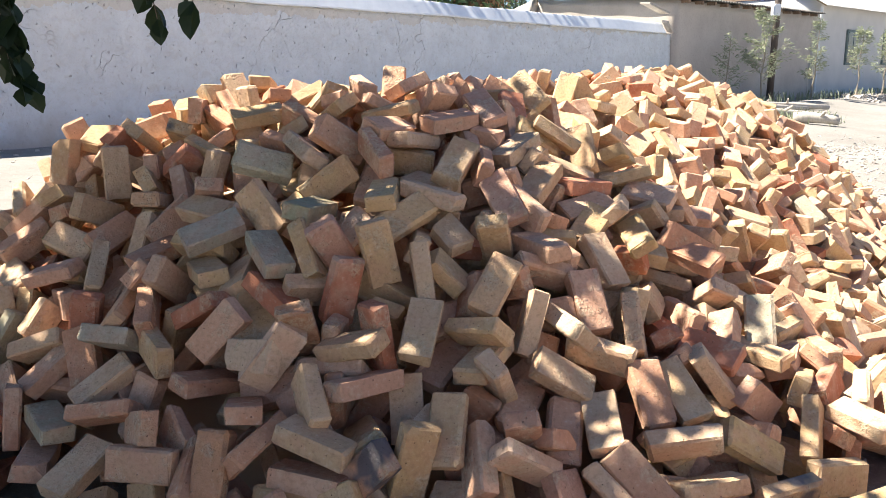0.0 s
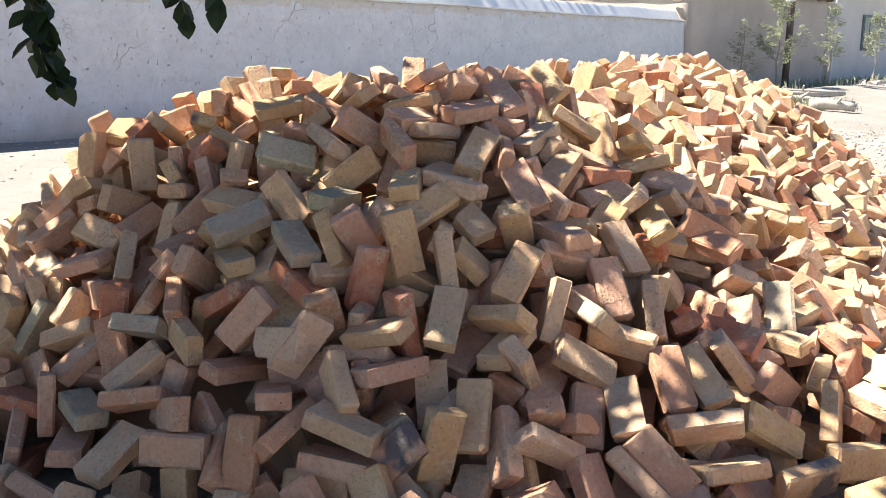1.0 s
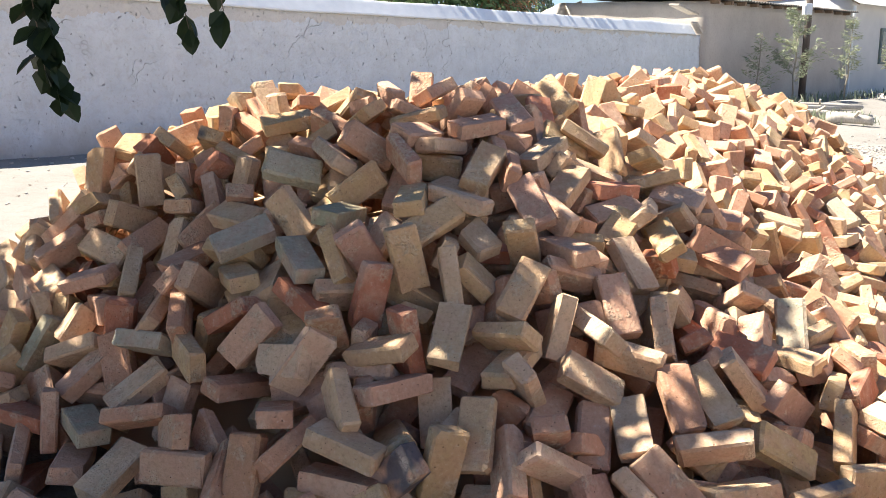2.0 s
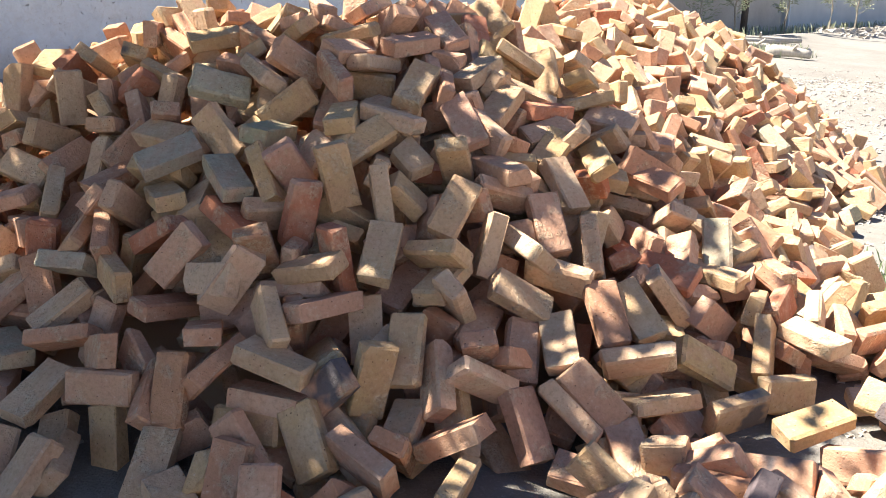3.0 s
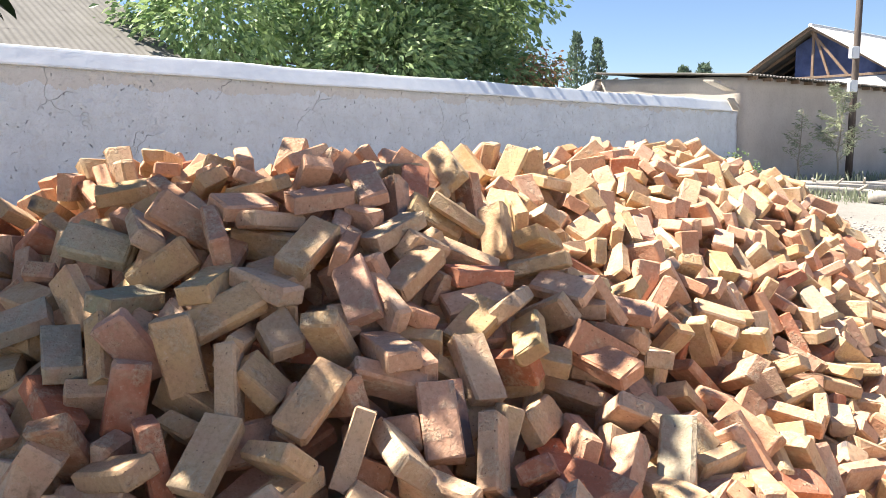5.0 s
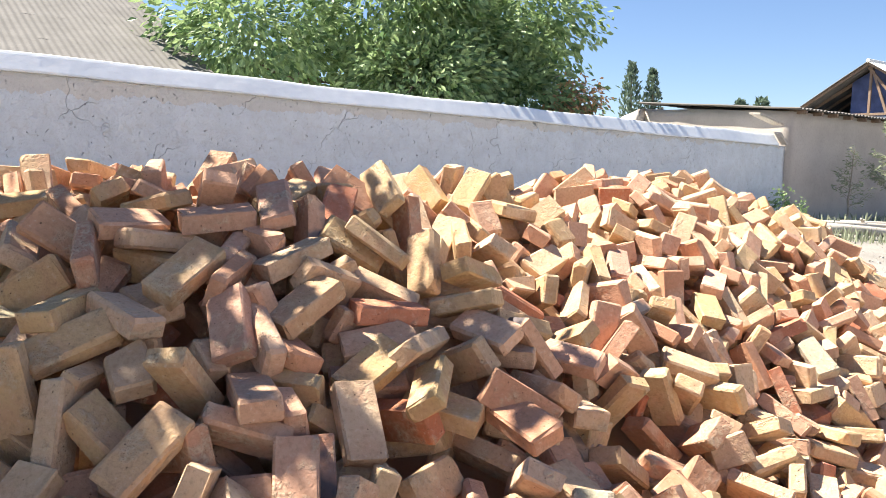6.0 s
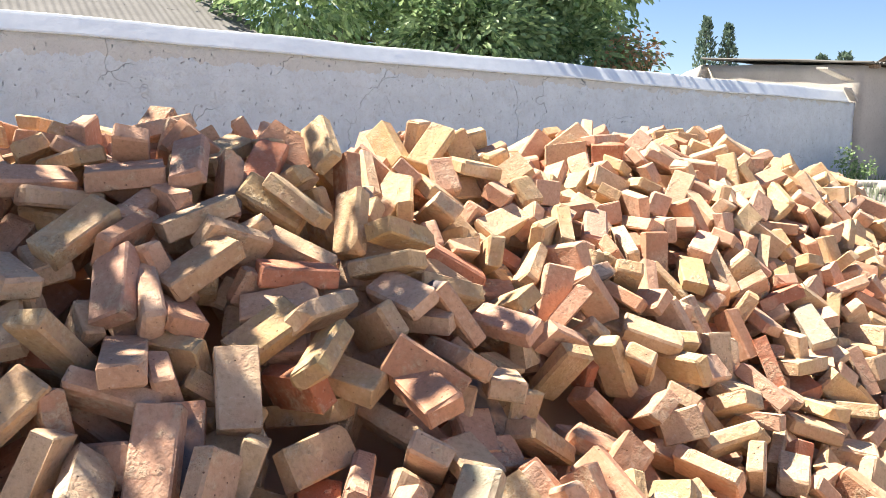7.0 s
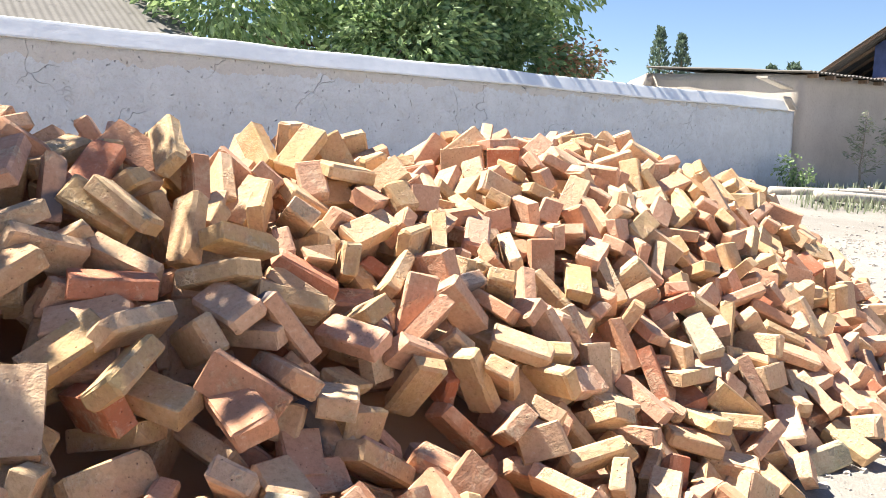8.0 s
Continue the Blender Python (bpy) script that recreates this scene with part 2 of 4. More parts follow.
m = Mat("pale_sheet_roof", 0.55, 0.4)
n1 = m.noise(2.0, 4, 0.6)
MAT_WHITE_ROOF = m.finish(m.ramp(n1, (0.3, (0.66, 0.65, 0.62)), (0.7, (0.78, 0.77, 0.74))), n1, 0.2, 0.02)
m = Mat("blue_film", 0.6, 0.3)
n1 = m.noise(3.0, 4, 0.6)
MAT_BLUE = m.finish(m.ramp(n1, (0.3, (0.05, 0.07, 0.16)), (0.7, (0.09, 0.12, 0.26))), n1, 0.3, 0.03)
m = Mat("painted_meter_box", 0.5, 0.4)
n1 = m.noise(10.0, 4, 0.6)
MAT_BOX = m.finish(m.ramp(n1, (0.3, (0.68, 0.70, 0.72)), (0.7, (0.78, 0.79, 0.8))))
m = Mat("dark_cable", 0.6, 0.3)
MAT_CABLE = m.finish((0.05, 0.05, 0.05))
m = Mat("dark_glass", 0.15, 0.5)
MAT_GLASS = m.finish((0.03, 0.035, 0.04))
m = Mat("green_shutter_paint", 0.6, 0.3)
MAT_FRAME = m.finish(m.ramp(m.noise(12.0), (0.3, (0.12, 0.16, 0.15)), (0.7, (0.18, 0.22, 0.2))))

# ---- building helpers ----


def mesh_of(name, bm, mat, smooth=False):
    me = bpy.data.meshes.new(name)
    bm.to_mesh(me)
    bm.free()
    if smooth:
        for p in me.polygons:
            p.use_smooth = True
    me.materials.append(mat)
    return me


def part(name, bm, mat, parent=None, label="", smooth=False):
    """Links a bmesh as one mesh object, under a thing or a part if given."""
    ob = new(name, mesh_of(name, bm, mat, smooth))
    if parent is not None:
        ob.parent = parent
    if label:
        tagged(ob, label)
    return ob


def raw(name, verts, faces, mat, parent=None, smooth=False):
    me = bpy.data.meshes.new(name)
    me.from_pydata(verts, [], faces)
    me.materials.append(mat)
    if smooth:
        me.polygons.foreach_set("use_smooth", [True] * len(me.polygons))
    me.update()
    ob = new(name, me)
    if parent is not None:
        ob.parent = parent
    return ob


def box(bm, m, sx, sy, sz, bevel=0.0):
    """A box with its base centred on m."""
    got = bmesh.ops.create_cube(bm, size=1.0, matrix=m @ Matrix.Translation((0, 0, sz / 2)) @ Matrix.Diagonal((sx, sy, sz, 1)))
    if bevel:
        edges = {e for v in got["verts"] for e in v.link_edges}
        bmesh.ops.bevel(bm, geom=list(edges), offset=bevel, segments=2, affect="EDGES", profile=0.6)
    return bm


def beam(bm, a, b, w, h, bevel=0.0):
    """A straight square-cut bar from a to b."""
    a, b = Vector(a), Vector(b)
    d = b - a
    q = d.to_track_quat("Z", "Y").to_matrix().to_4x4()
    return box(bm, Matrix.Translation(a) @ q, w, h, d.length, bevel)


def tube(bm, points, radii, sides=8, wob=0.0, rng=random):
    """A tapered tube along points."""
    rings = []
    pts = [Vector(p) for p in points]
    for i, p in enumerate(pts):
        d = (pts[min(i + 1, len(pts) - 1)] - pts[max(i - 1, 0)]).normalized()
        q = d.to_track_quat("Z", "Y")
        rings.append([bm.verts.new(p + q @ Vector((math.cos(a), math.sin(a), 0)) * radii[i] * (1 + rng.uniform(-wob, wob)))
                      for a in (2 * math.pi * k / sides for k in range(sides))])
    for r0, r1 in zip(rings, rings[1:]):
        for k in range(sides):
            bm.faces.new((r0[k], r0[(k + 1) % sides], r1[(k + 1) % sides], r1[k]))
    bm.faces.new(rings[0][::-1])
    bm.faces.new(rings[-1])
    return bm


def empty(name, m=None):
    ob = new(name)
    if m is not None:
        ob.matrix_world = m
    return ob


def smooth_step(a, b, x):
    t = min(1.0, max(0.0, (x - a) / (b - a)))
    return t * t * (3 - 2 * t)


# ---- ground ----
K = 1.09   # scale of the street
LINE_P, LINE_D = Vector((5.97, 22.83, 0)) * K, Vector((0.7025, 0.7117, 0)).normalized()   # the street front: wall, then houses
LINE_N = Vector((-LINE_D.y, LINE_D.x, 0))                                              # away from the street


def ground_z(x, y):
    s = (Vector((x, y, 0)) - LINE_P).dot(LINE_N)          # 0 on the street front, minus towards the road
    z = -0.18 + 0.42 * smooth_step(-10, -1.0, s) + 0.05 * smooth_step(10, 30, y)
    z += 0.32 * math.exp(-((x - 7.4) ** 2 / 5.0 + (y - 12.3) ** 2 / 6.0)) + 0.14 * math.exp(-((s + 2.6) / 0.8) ** 2) * smooth_step(14, 22, y)
    far = smooth_step(40, 70, math.hypot(x, y - 10))
    z += (1 - far) * (0.05 * noise.noise((x * 0.35, y * 0.35, 3.1)) + 0.018 * noise.noise((x * 1.7, y * 1.7, 7.7)))
    return z


def axis(lo, hi, fine_lo, fine_hi, step, grow):
    out, v, d = [], fine_lo, step
    while v < fine_hi:
        out.append(v)
        v += step
    right, d = [], step
    while v < hi:
        right.append(v)
        d *= grow
        v += d
    left, v, d = [], fine_lo - step, step
    while v > lo:
        left.append(v)
        d *= grow
        v -= d
    return [lo] + left[::-1] + out + right + [hi]


xs = axis(-900, 900, -9, 15, 0.16, 1.16)
ys = axis(-900, 900, -3, 30, 0.16, 1.16)
gv = [(x, y, ground_z(x, y)) for y in ys for x in xs]
nx = len(xs)
gf = [(j * nx + i, j * nx + i + 1, (j + 1) * nx + i + 1, (j + 1) * nx + i) for j in range(len(ys) - 1) for i in range(nx - 1)]
ground = raw("ground", gv, gf, MAT_GROUND, smooth=True)
tagged(ground, "pale dusty unpaved village road with gravel and ruts", "ground", kind="structure")


def stones(name, rng, spots, mat, lo, hi):
    """Loose angular stones, each a jittered octahedron-like lump, at (x, y, z)."""
    verts, faces = [], []
    for x, y, z in spots:
        r = rng.uniform(lo, hi) * (0.5 + rng.random() ** 3)
        base = len(verts)
        sx, sy, sz = r * rng.uniform(.8, 1.4), r * rng.uniform(.8, 1.3), r * rng.uniform(.5, .9)
        a = rng.uniform(0, 6.28)
        ca, sa = math.cos(a), math.sin(a)
        for px, py, pz in ((1, .3, -.4), (-.2, 1, -.4), (-1, -.2, -.4), (.2, -1, -.4), (.7, .5, .5), (-.5, .6, .6), (-.6, -.6, .5), (.5, -.6, .6)):
            px, py, pz = px * sx * rng.uniform(.8, 1.2), py * sy * rng.uniform(.8, 1.2), pz * sz * rng.uniform(.8, 1.2)
            verts.append((x + ca * px - sa * py, y + sa * px + ca * py, z + pz + sz * .25))
        for f in ((3, 2, 1, 0), (4, 5, 6, 7), (0, 1, 5, 4), (1, 2, 6, 5), (2, 3, 7, 6), (3, 0, 4, 7)):
            faces.append(tuple(base + k for k in f))
    return raw(name, verts, faces, mat)


# ---- the whitewashed wall along the street ----
WALL_LEN = 25.0
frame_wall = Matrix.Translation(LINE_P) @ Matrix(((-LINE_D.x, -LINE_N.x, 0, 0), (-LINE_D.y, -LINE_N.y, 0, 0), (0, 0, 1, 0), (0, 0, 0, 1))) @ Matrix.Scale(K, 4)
# local x runs from the house back towards the camera's side, local y towards the road


def cap_z(u):
    return 2.12 + 0.0115 * u + 0.008 * math.sin(u * 0.9) + 0.005 * math.sin(u * 2.3 + 1)


def build_wall():
    n, k = 260, 30
    verts, faces = [], []
    for i in range(n + 1):
        u = WALL_LEN * i / n
        for j in range(k + 1):
            f = j / k
            z = -0.3 + (cap_z(u) + 0.3) * f
            bulge = 0.035 * noise.noise((u * 0.5, z * 0.8, 1.0)) + 0.014 * noise.noise((u * 2.6, z * 2.6, 5.0)) + 0.006 * noise.noise((u * 8, z * 8, 9.0))
            verts.append((u, bulge + 0.05 * (1 - f) ** 2, z))
    for i in range(n):
        for j in range(k):
            a = i * (k + 1) + j
            faces.append((a, a + k + 1, a + k + 2, a + 1))
    front = len(verts)
    for i in range(n + 1):
        u = WALL_LEN * i / n
        verts += [(u, -0.4, cap_z(u)), (u, -0.45, -0.3)]
    for i in range(n):
        a, b = i * (k + 1), front + 2 * i
        faces.append((a + k, a + 2 * k + 1, b + 2, b))
        faces.append((b, b + 2, b + 3, b + 1))
    faces.append(tuple(range(0, k + 1)) + (front, front + 1))
    e = n * (k + 1)
    faces.append((front + 2 * n + 1, front + 2 * n) + tuple(range(e + k, e - 1, -1)))
    wall = raw("wall_street", verts, faces, MAT_WALL, smooth=True)
    wall.matrix_world = frame_wall
    tagged(wall, "long lime-washed mud wall with cracks and stained foot", "wall", kind="structure")
    # sloped coping, a little proud of the face
    prof = [(0.05, -0.014), (0.062, -0.008), (0.062, 0.014), (0.03, 0.062), (-0.02, 0.138), (-0.07, 0.214), (-0.095, 0.247), (-0.12, 0.256), (-0.3, 0.25), (-0.44, 0.05), (-0.44, -0.012)]
    verts, faces = [], []
    for i in range(n + 1):
        u = 0.35 + (WALL_LEN - 0.35) * i / n
        for y, z in prof:
            w = 0.005 * noise.noise((u * 1.4, 0, 2)) + 0.0015 * noise.noise((u * 5, 0, 9))
            verts.append((u, y + w, cap_z(u) + 0.004 + z * (1 + 0.08 * noise.noise((u * 0.7, 0, 4))) + w * 0.7))
    p = len(prof)
    for i in range(n):
        for j in range(p):
            a, b = i * p + j, i * p + (j + 1) % p
            faces.append((a, a + p, b + p, b))
    faces.append(tuple(range(p)))
    faces.append(tuple(range(n * p + p - 1, n * p - 1, -1)))
    cap = raw("coping", verts, faces, MAT_COPING, wall)
    tagged(cap, "sloped bright white coping")


build_wall()

# ---- unseen plain mud wall on this side of the street, behind the camera, added to block low sky ----


def build_unseen_wall():
    bm = rough_box(bmesh.new(), -14, 16, -13.4, -13.0, -0.6, (2.5, 2.5, 2.5, 2.5), 18, 0.04, 3.0)
    wall = part("wall_near_side", bm, MAT_MUD, smooth=True)
    wall.matrix_world = M_STREET @ Matrix.Translation((-21, -6.5, 0))
    tagged(wall, "unseen plain bare mud wall added along the near side to block low sky", "wall", kind="structure")


# ---- houses at the end of the wall ----


def street(s, back, z=0.0):
    """A place by its way along the street front from the wall's end, its distance behind the front, and its height."""
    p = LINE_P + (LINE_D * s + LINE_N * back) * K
    return Vector((p.x, p.y, z))


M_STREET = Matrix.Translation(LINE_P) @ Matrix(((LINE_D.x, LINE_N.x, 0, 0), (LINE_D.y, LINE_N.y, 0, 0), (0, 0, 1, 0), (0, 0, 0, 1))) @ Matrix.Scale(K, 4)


def rough_box(bm, x0, x1, y0, y1, z0, ztops, cuts=14, amp=0.03, seed=0.0):
    """A mud block with uneven faces; ztops: heights of its four top corners (x0y0, x1y0, x1y1, x0y1)."""
    got = bmesh.ops.create_grid(bm, x_segments=1, y_segments=1, size=0.5)
    bmesh.ops.delete(bm, geom=got["verts"], context="VERTS")

    def sheet(fn, nu, nv):
        g = [[bm.verts.new(fn(i / nu, j / nv)) for j in range(nv + 1)] for i in range(nu + 1)]
        for i in range(nu):
            for j in range(nv):
                bm.faces.new((g[i][j], g[i + 1][j], g[i + 1][j + 1], g[i][j + 1]))

    def top(x, y):
        f, g = (x - x0) / (x1 - x0), (y - y0) / (y1 - y0)
        return (ztops[0] * (1 - f) + ztops[1] * f) * (1 - g) + (ztops[3] * (1 - f) + ztops[2] * f) * g

    def jig(x, y, z):
        v = Vector((x, y, z))
        return v + amp * noise.noise_vector(v * 1.1 + Vector((seed, 0, 0)))

    sheet(lambda a, b: jig(x0 + (x1 - x0) * a, y0, z0 + (top(x0 + (x1 - x0) * a, y0) - z0) * b), cuts * 2, cuts)
    sheet(lambda a, b: jig(x1, y0 + (y1 - y0) * a, z0 + (top(x1, y0 + (y1 - y0) * a) - z0) * b), cuts, cuts)
    sheet(lambda a, b: jig(x1 + (x0 - x1) * a, y1, z0 + (top(x1 + (x0 - x1) * a, y1) - z0) * b), cuts * 2, cuts)
    sheet(lambda a, b: jig(x0, y1 + (y0 - y1) * a, z0 + (top(x0, y1 + (y0 - y1) * a) - z0) * b), cuts, cuts)
    sheet(lambda a, b: jig(x0 + (x1 - x0) * a, y0 + (y1 - y0) * b, top(x0 + (x1 - x0) * a, y0 + (y1 - y0) * b)), cuts * 2, cuts)
    bmesh.ops.remove_doubles(bm, verts=bm.verts, dist=0.002)
    bmesh.ops.recalc_face_normals(bm, faces=bm.faces)
    return bm


def corrugated(bm, corner, along, up, wave=0.13, amp=0.025, thick=0.012, steps=6):
    """A corrugated sheet: ridges run along `up`, waves along `along`."""
    a, b = Vector(along), Vector(up)
    n = a.cross(b).normalized()
    cols = max(2, int(a.length / wave * steps))
    rows = max(2, int(b.length / 0.8))
    lay = []
    for t in (0, 1):
        lay.append([[bm.verts.new(Vector(corner) + a * (i / cols) + b * (j / rows)
                                  + n * (amp * math.sin(2 * math.pi * i / steps) - t * thick + 0.02 * noise.noise((i * 0.05, j * 0.6, 2.0))))
                     for j in range(rows + 1)] for i in range(cols + 1)])
    for i in range(cols):
        for j in range(rows):
            bm.faces.new((lay[0][i][j], lay[0][i + 1][j], lay[0][i + 1][j + 1], lay[0][i][j + 1]))
            bm.faces.new((lay[1][i][j + 1], lay[1][i + 1][j + 1], lay[1][i + 1][j], lay[1][i][j]))
    for i in range(cols):
        for j in (0, rows):
            bm.faces.new((lay[0][i][j], lay[1][i][j], lay[1][i + 1][j], lay[0][i + 1][j]))
    for j in range(rows):
        for i in (0, cols):
            bm.faces.new((lay[0][i][j], lay[0][i][j + 1], lay[1][i][j + 1], lay[1][i][j]))
    return bm


def build_low_house():
    house = empty("mud_house", M_STREET)
    tagged(house, "low flat-roofed mud-plastered house beside the wall", "house")
    part("wall", rough_box(bmesh.new(), 0.05, 8.9, -0.12, 4.5, -0.3, (2.98, 2.98, 3.3, 3.22), 16, 0.04), MAT_MUD, house, smooth=True)
    bm = corrugated(bmesh.new(), (-0.15, -0.42, 3.03), (9.3, 0, 0), (0, 5.05, 0.36), 0.16, 0.022)
    part("roof", bm, MAT_SLATE, house, "thin grey corrugated sheet roof")
    part("crumbled_corner", rough_box(bmesh.new(), -0.15, 0.95, 4.62, 5.6, -0.3, (3.2, 3.35, 2.95, 2.8), 10, 0.16, 7.0), MAT_MUD, house, "crumbling pale mud corner", True)
    rng = random.Random(4)
    for k in range(13):
        x = 0.25 + k * 0.7
        bm = beam(bmesh.new(), (x, -0.36, 2.96 + rng.uniform(-.02, .02)), (x, 0.5, 2.99), 0.09, 0.09, 0.012)
        part("rafter_end", bm, MAT_TIMBER, house)
    # broken lean-to sheet over the joint with the wall
    bm = box(bmesh.new(), Matrix.Translation((-0.7, 0.1, 2.72)) @ pose(0, 0, 0, 4, 9, 6), 1.2, 0.28, 0.05, 0.01)
    part("lean_to_board", bm, MAT_LOG, house, "pale weathered board lean-to")
    bm = box(bmesh.new(), Matrix.Translation((-0.3, -0.05, 2.28)) @ pose(0, 0, 0, 10, 42, 0), 0.4, 0.2, 0.05, 0.015)
    part("broken_board", bm, MAT_MUD, house)
    return house


build_low_house()
build_unseen_wall()


def build_gable_house():
    house = empty("gabled_house", M_STREET)
    tagged(house, "gabled house with pale sheet roof and open dark gable", "house")
    s0, s1, w, eave, ridge = 9.3, 24.0, 5.8, 3.55, 5.28
    part("wall", rough_box(bmesh.new(), s0, s1, -0.1, w, -0.3, (eave, eave, eave, eave), 14, 0.02, 5.0), MAT_RENDER, house, "pale grey rendered wall", True)
    mid = w / 2
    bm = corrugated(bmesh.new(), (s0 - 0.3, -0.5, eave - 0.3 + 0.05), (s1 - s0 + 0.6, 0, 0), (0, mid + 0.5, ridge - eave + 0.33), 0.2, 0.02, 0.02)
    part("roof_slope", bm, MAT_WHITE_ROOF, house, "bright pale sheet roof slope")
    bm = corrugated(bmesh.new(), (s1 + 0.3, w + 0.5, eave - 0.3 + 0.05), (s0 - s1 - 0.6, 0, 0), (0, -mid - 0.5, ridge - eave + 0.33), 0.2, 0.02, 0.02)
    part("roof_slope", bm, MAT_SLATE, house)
    bm = tube(bmesh.new(), [(s0 - 0.3, mid, ridge + 0.09), (s1 + 0.3, mid, ridge + 0.09)], [0.07, 0.07], 8)
    part("ridge_cap", bm, MAT_WHITE_ROOF, house)
    # timber truss of the open gable, and the blue film hung inside it
    for a, b in (((s0 - 0.2, -0.45, eave - 0.26), (s0 - 0.2, mid, ridge)), ((s0 - 0.2, w + 0.45, eave - 0.26), (s0 - 0.2, mid, ridge)),
                 ((s0, 0, eave + 0.06), (s0, w, eave + 0.06)), ((s0, mid, eave), (s0, mid, ridge)), ((s0, mid + 0.1, ridge - 0.1), (s0 + 0.02, mid - 1.25, eave + 0.05)),
                 ((s0, mid - 0.05, ridge - 0.2), (s0 + 0.02, mid - 0.6, eave + 0.05))):
        part("truss_timber", beam(bmesh.new(), a, b, 0.06, 0.085, 0.008), MAT_TIMBER, house)
    for k in range(7):
        x = s0 + 0.55 + k * 0.75
        part("rafter", beam(bmesh.new(), (x, w + 0.4, eave - 0.2), (x, mid, ridge - 0.06), 0.06, 0.11, 0.008), MAT_TIMBER, house)
    n = 14
    verts = [(s0 + 0.35 + 0.05 * math.sin(i * 1.3), 0.1 + (w * 0.62) * i / n, z) for i in range(n + 1)
             for z in (eave + 0.02, eave + 0.02 + max(0.02, min(i / n * w * 0.62 + 0.1, w - i / n * w * 0.62 - 0.1) / mid * (ridge - eave) - 0.1))]
    faces = [(2 * i, 2 * i + 2, 2 * i + 3, 2 * i + 1) for i in range(n)]
    film = raw("hung_film", verts, faces, MAT_BLUE, house)
    tagged(film, "dark blue hung film")
    sol = film.modifiers.new("thick", "SOLIDIFY")
    sol.thickness = 0.01
    for s in (12.6, 16.5):
        win = part("window", box(bmesh.new(), pose(s, -0.12, 1.35), 1.1, 0.1, 1.25, 0.015), MAT_FRAME, house, "recessed dark window")
        for dx in (-0.26, 0.26):
            part("pane", box(bmesh.new(), pose(s + dx, -0.172, 1.43), 0.44, 0.012, 1.08, 0.003), MAT_GLASS, win)
    for s in (9.25,):
        part("downpipe", tube(bmesh.new(), [(s, -0.25, eave - 0.3), (s, -0.24, 2.4), (s, -0.22, 0.1)], [0.05, 0.05, 0.05], 8), MAT_BOX, house, "white drain pipe")
    return house


build_gable_house()


def build_back_roof():
    house = empty("shed", M_STREET)
    tagged(house, "shed behind the wall with a grey corrugated roof", "house")
    s0, s1 = -24.0, -13.4
    part("wall", rough_box(bmesh.new(), s0, s1 - 0.3, 2.8, 9.4, -0.2, (2.5, 2.5, 4.7, 4.7), 8, 0.02, 9.0), MAT_MUD, house, smooth=True)
    rise, run = 0.40, 0.93
    for k in range(6):
        bm = corrugated(bmesh.new(), (s0, 2.3 + 1.45 * run * k, 2.62 + 1.45 * rise * k + 0.03), (s1 - s0, 0, 0), (0, 1.62 * run, 1.62 * rise), 0.13, 0.006, 0.026)
        part("roof_course", bm, MAT_SLATE, house)
    return house


build_back_roof()


def build_pole():
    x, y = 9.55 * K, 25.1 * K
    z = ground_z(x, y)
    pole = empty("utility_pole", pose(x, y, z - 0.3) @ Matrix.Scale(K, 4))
    tagged(pole, "dark brown timber utility pole carrying two pale meter boxes", "pole")
    part("shaft", tube(bmesh.new(), [(0, 0, 0), (0.03, 0, 3), (0.09, 0, 9.2)], [0.1, 0.092, 0.075], 12, 0.03), MAT_POLE, pole, smooth=True)
    for h in (2.72, 3.62):
        b = part("meter_box", box(bmesh.new(), pose(-0.08, -0.16, h, 0, 0, 25), 0.24, 0.16, 0.32, 0.025), MAT_BOX, pole, "pale grey meter box")
        part("lid", box(bmesh.new(), pose(-0.114, -0.234, h + 0.04, 0, 0, 25), 0.18, 0.02, 0.23, 0.006), MAT_BOX, b)
    for dx, dz in ((0, 0), (0.3, -0.5), (0.6, 0.2)):
        pts = [Vector((0.09, 0, 8.6 + dz)).lerp(Vector((34 + dx * 8, 30, 9.4 + dz)), f) - Vector((0, 0, 1.2 * 4 * f * (1 - f))) for f in (i / 12 for i in range(13))]
        part("wire", tube(bmesh.new(), pts, [0.012] * 13, 5), MAT_CABLE, pole)


build_pole()

# ---- trees ----


def leaf_shape(length, width):
    """A folded pointed leaf: eight vertices round the rim and midrib."""
    w = width / 2
    return [(0, 0, 0), (w * .75, length * .28, .10 * w), (w, length * .55, .16 * w), (w * .55, length * .82, .02 * w), (0, length, -.08 * length),
            (-w * .55, length * .82, .02 * w), (-w, length * .55, .16 * w), (-w * .75, length * .28, .10 * w), (0, length * .55, -.12 * w)]


LEAF_FACES = [(0, 1, 8), (1, 2, 8), (2, 3, 8), (3, 4, 8), (4, 5, 8), (5, 6, 8), (6, 7, 8), (7, 0, 8)]
LEAF_SIMPLE = [(0, 2, 4), (0, 4, 6)]


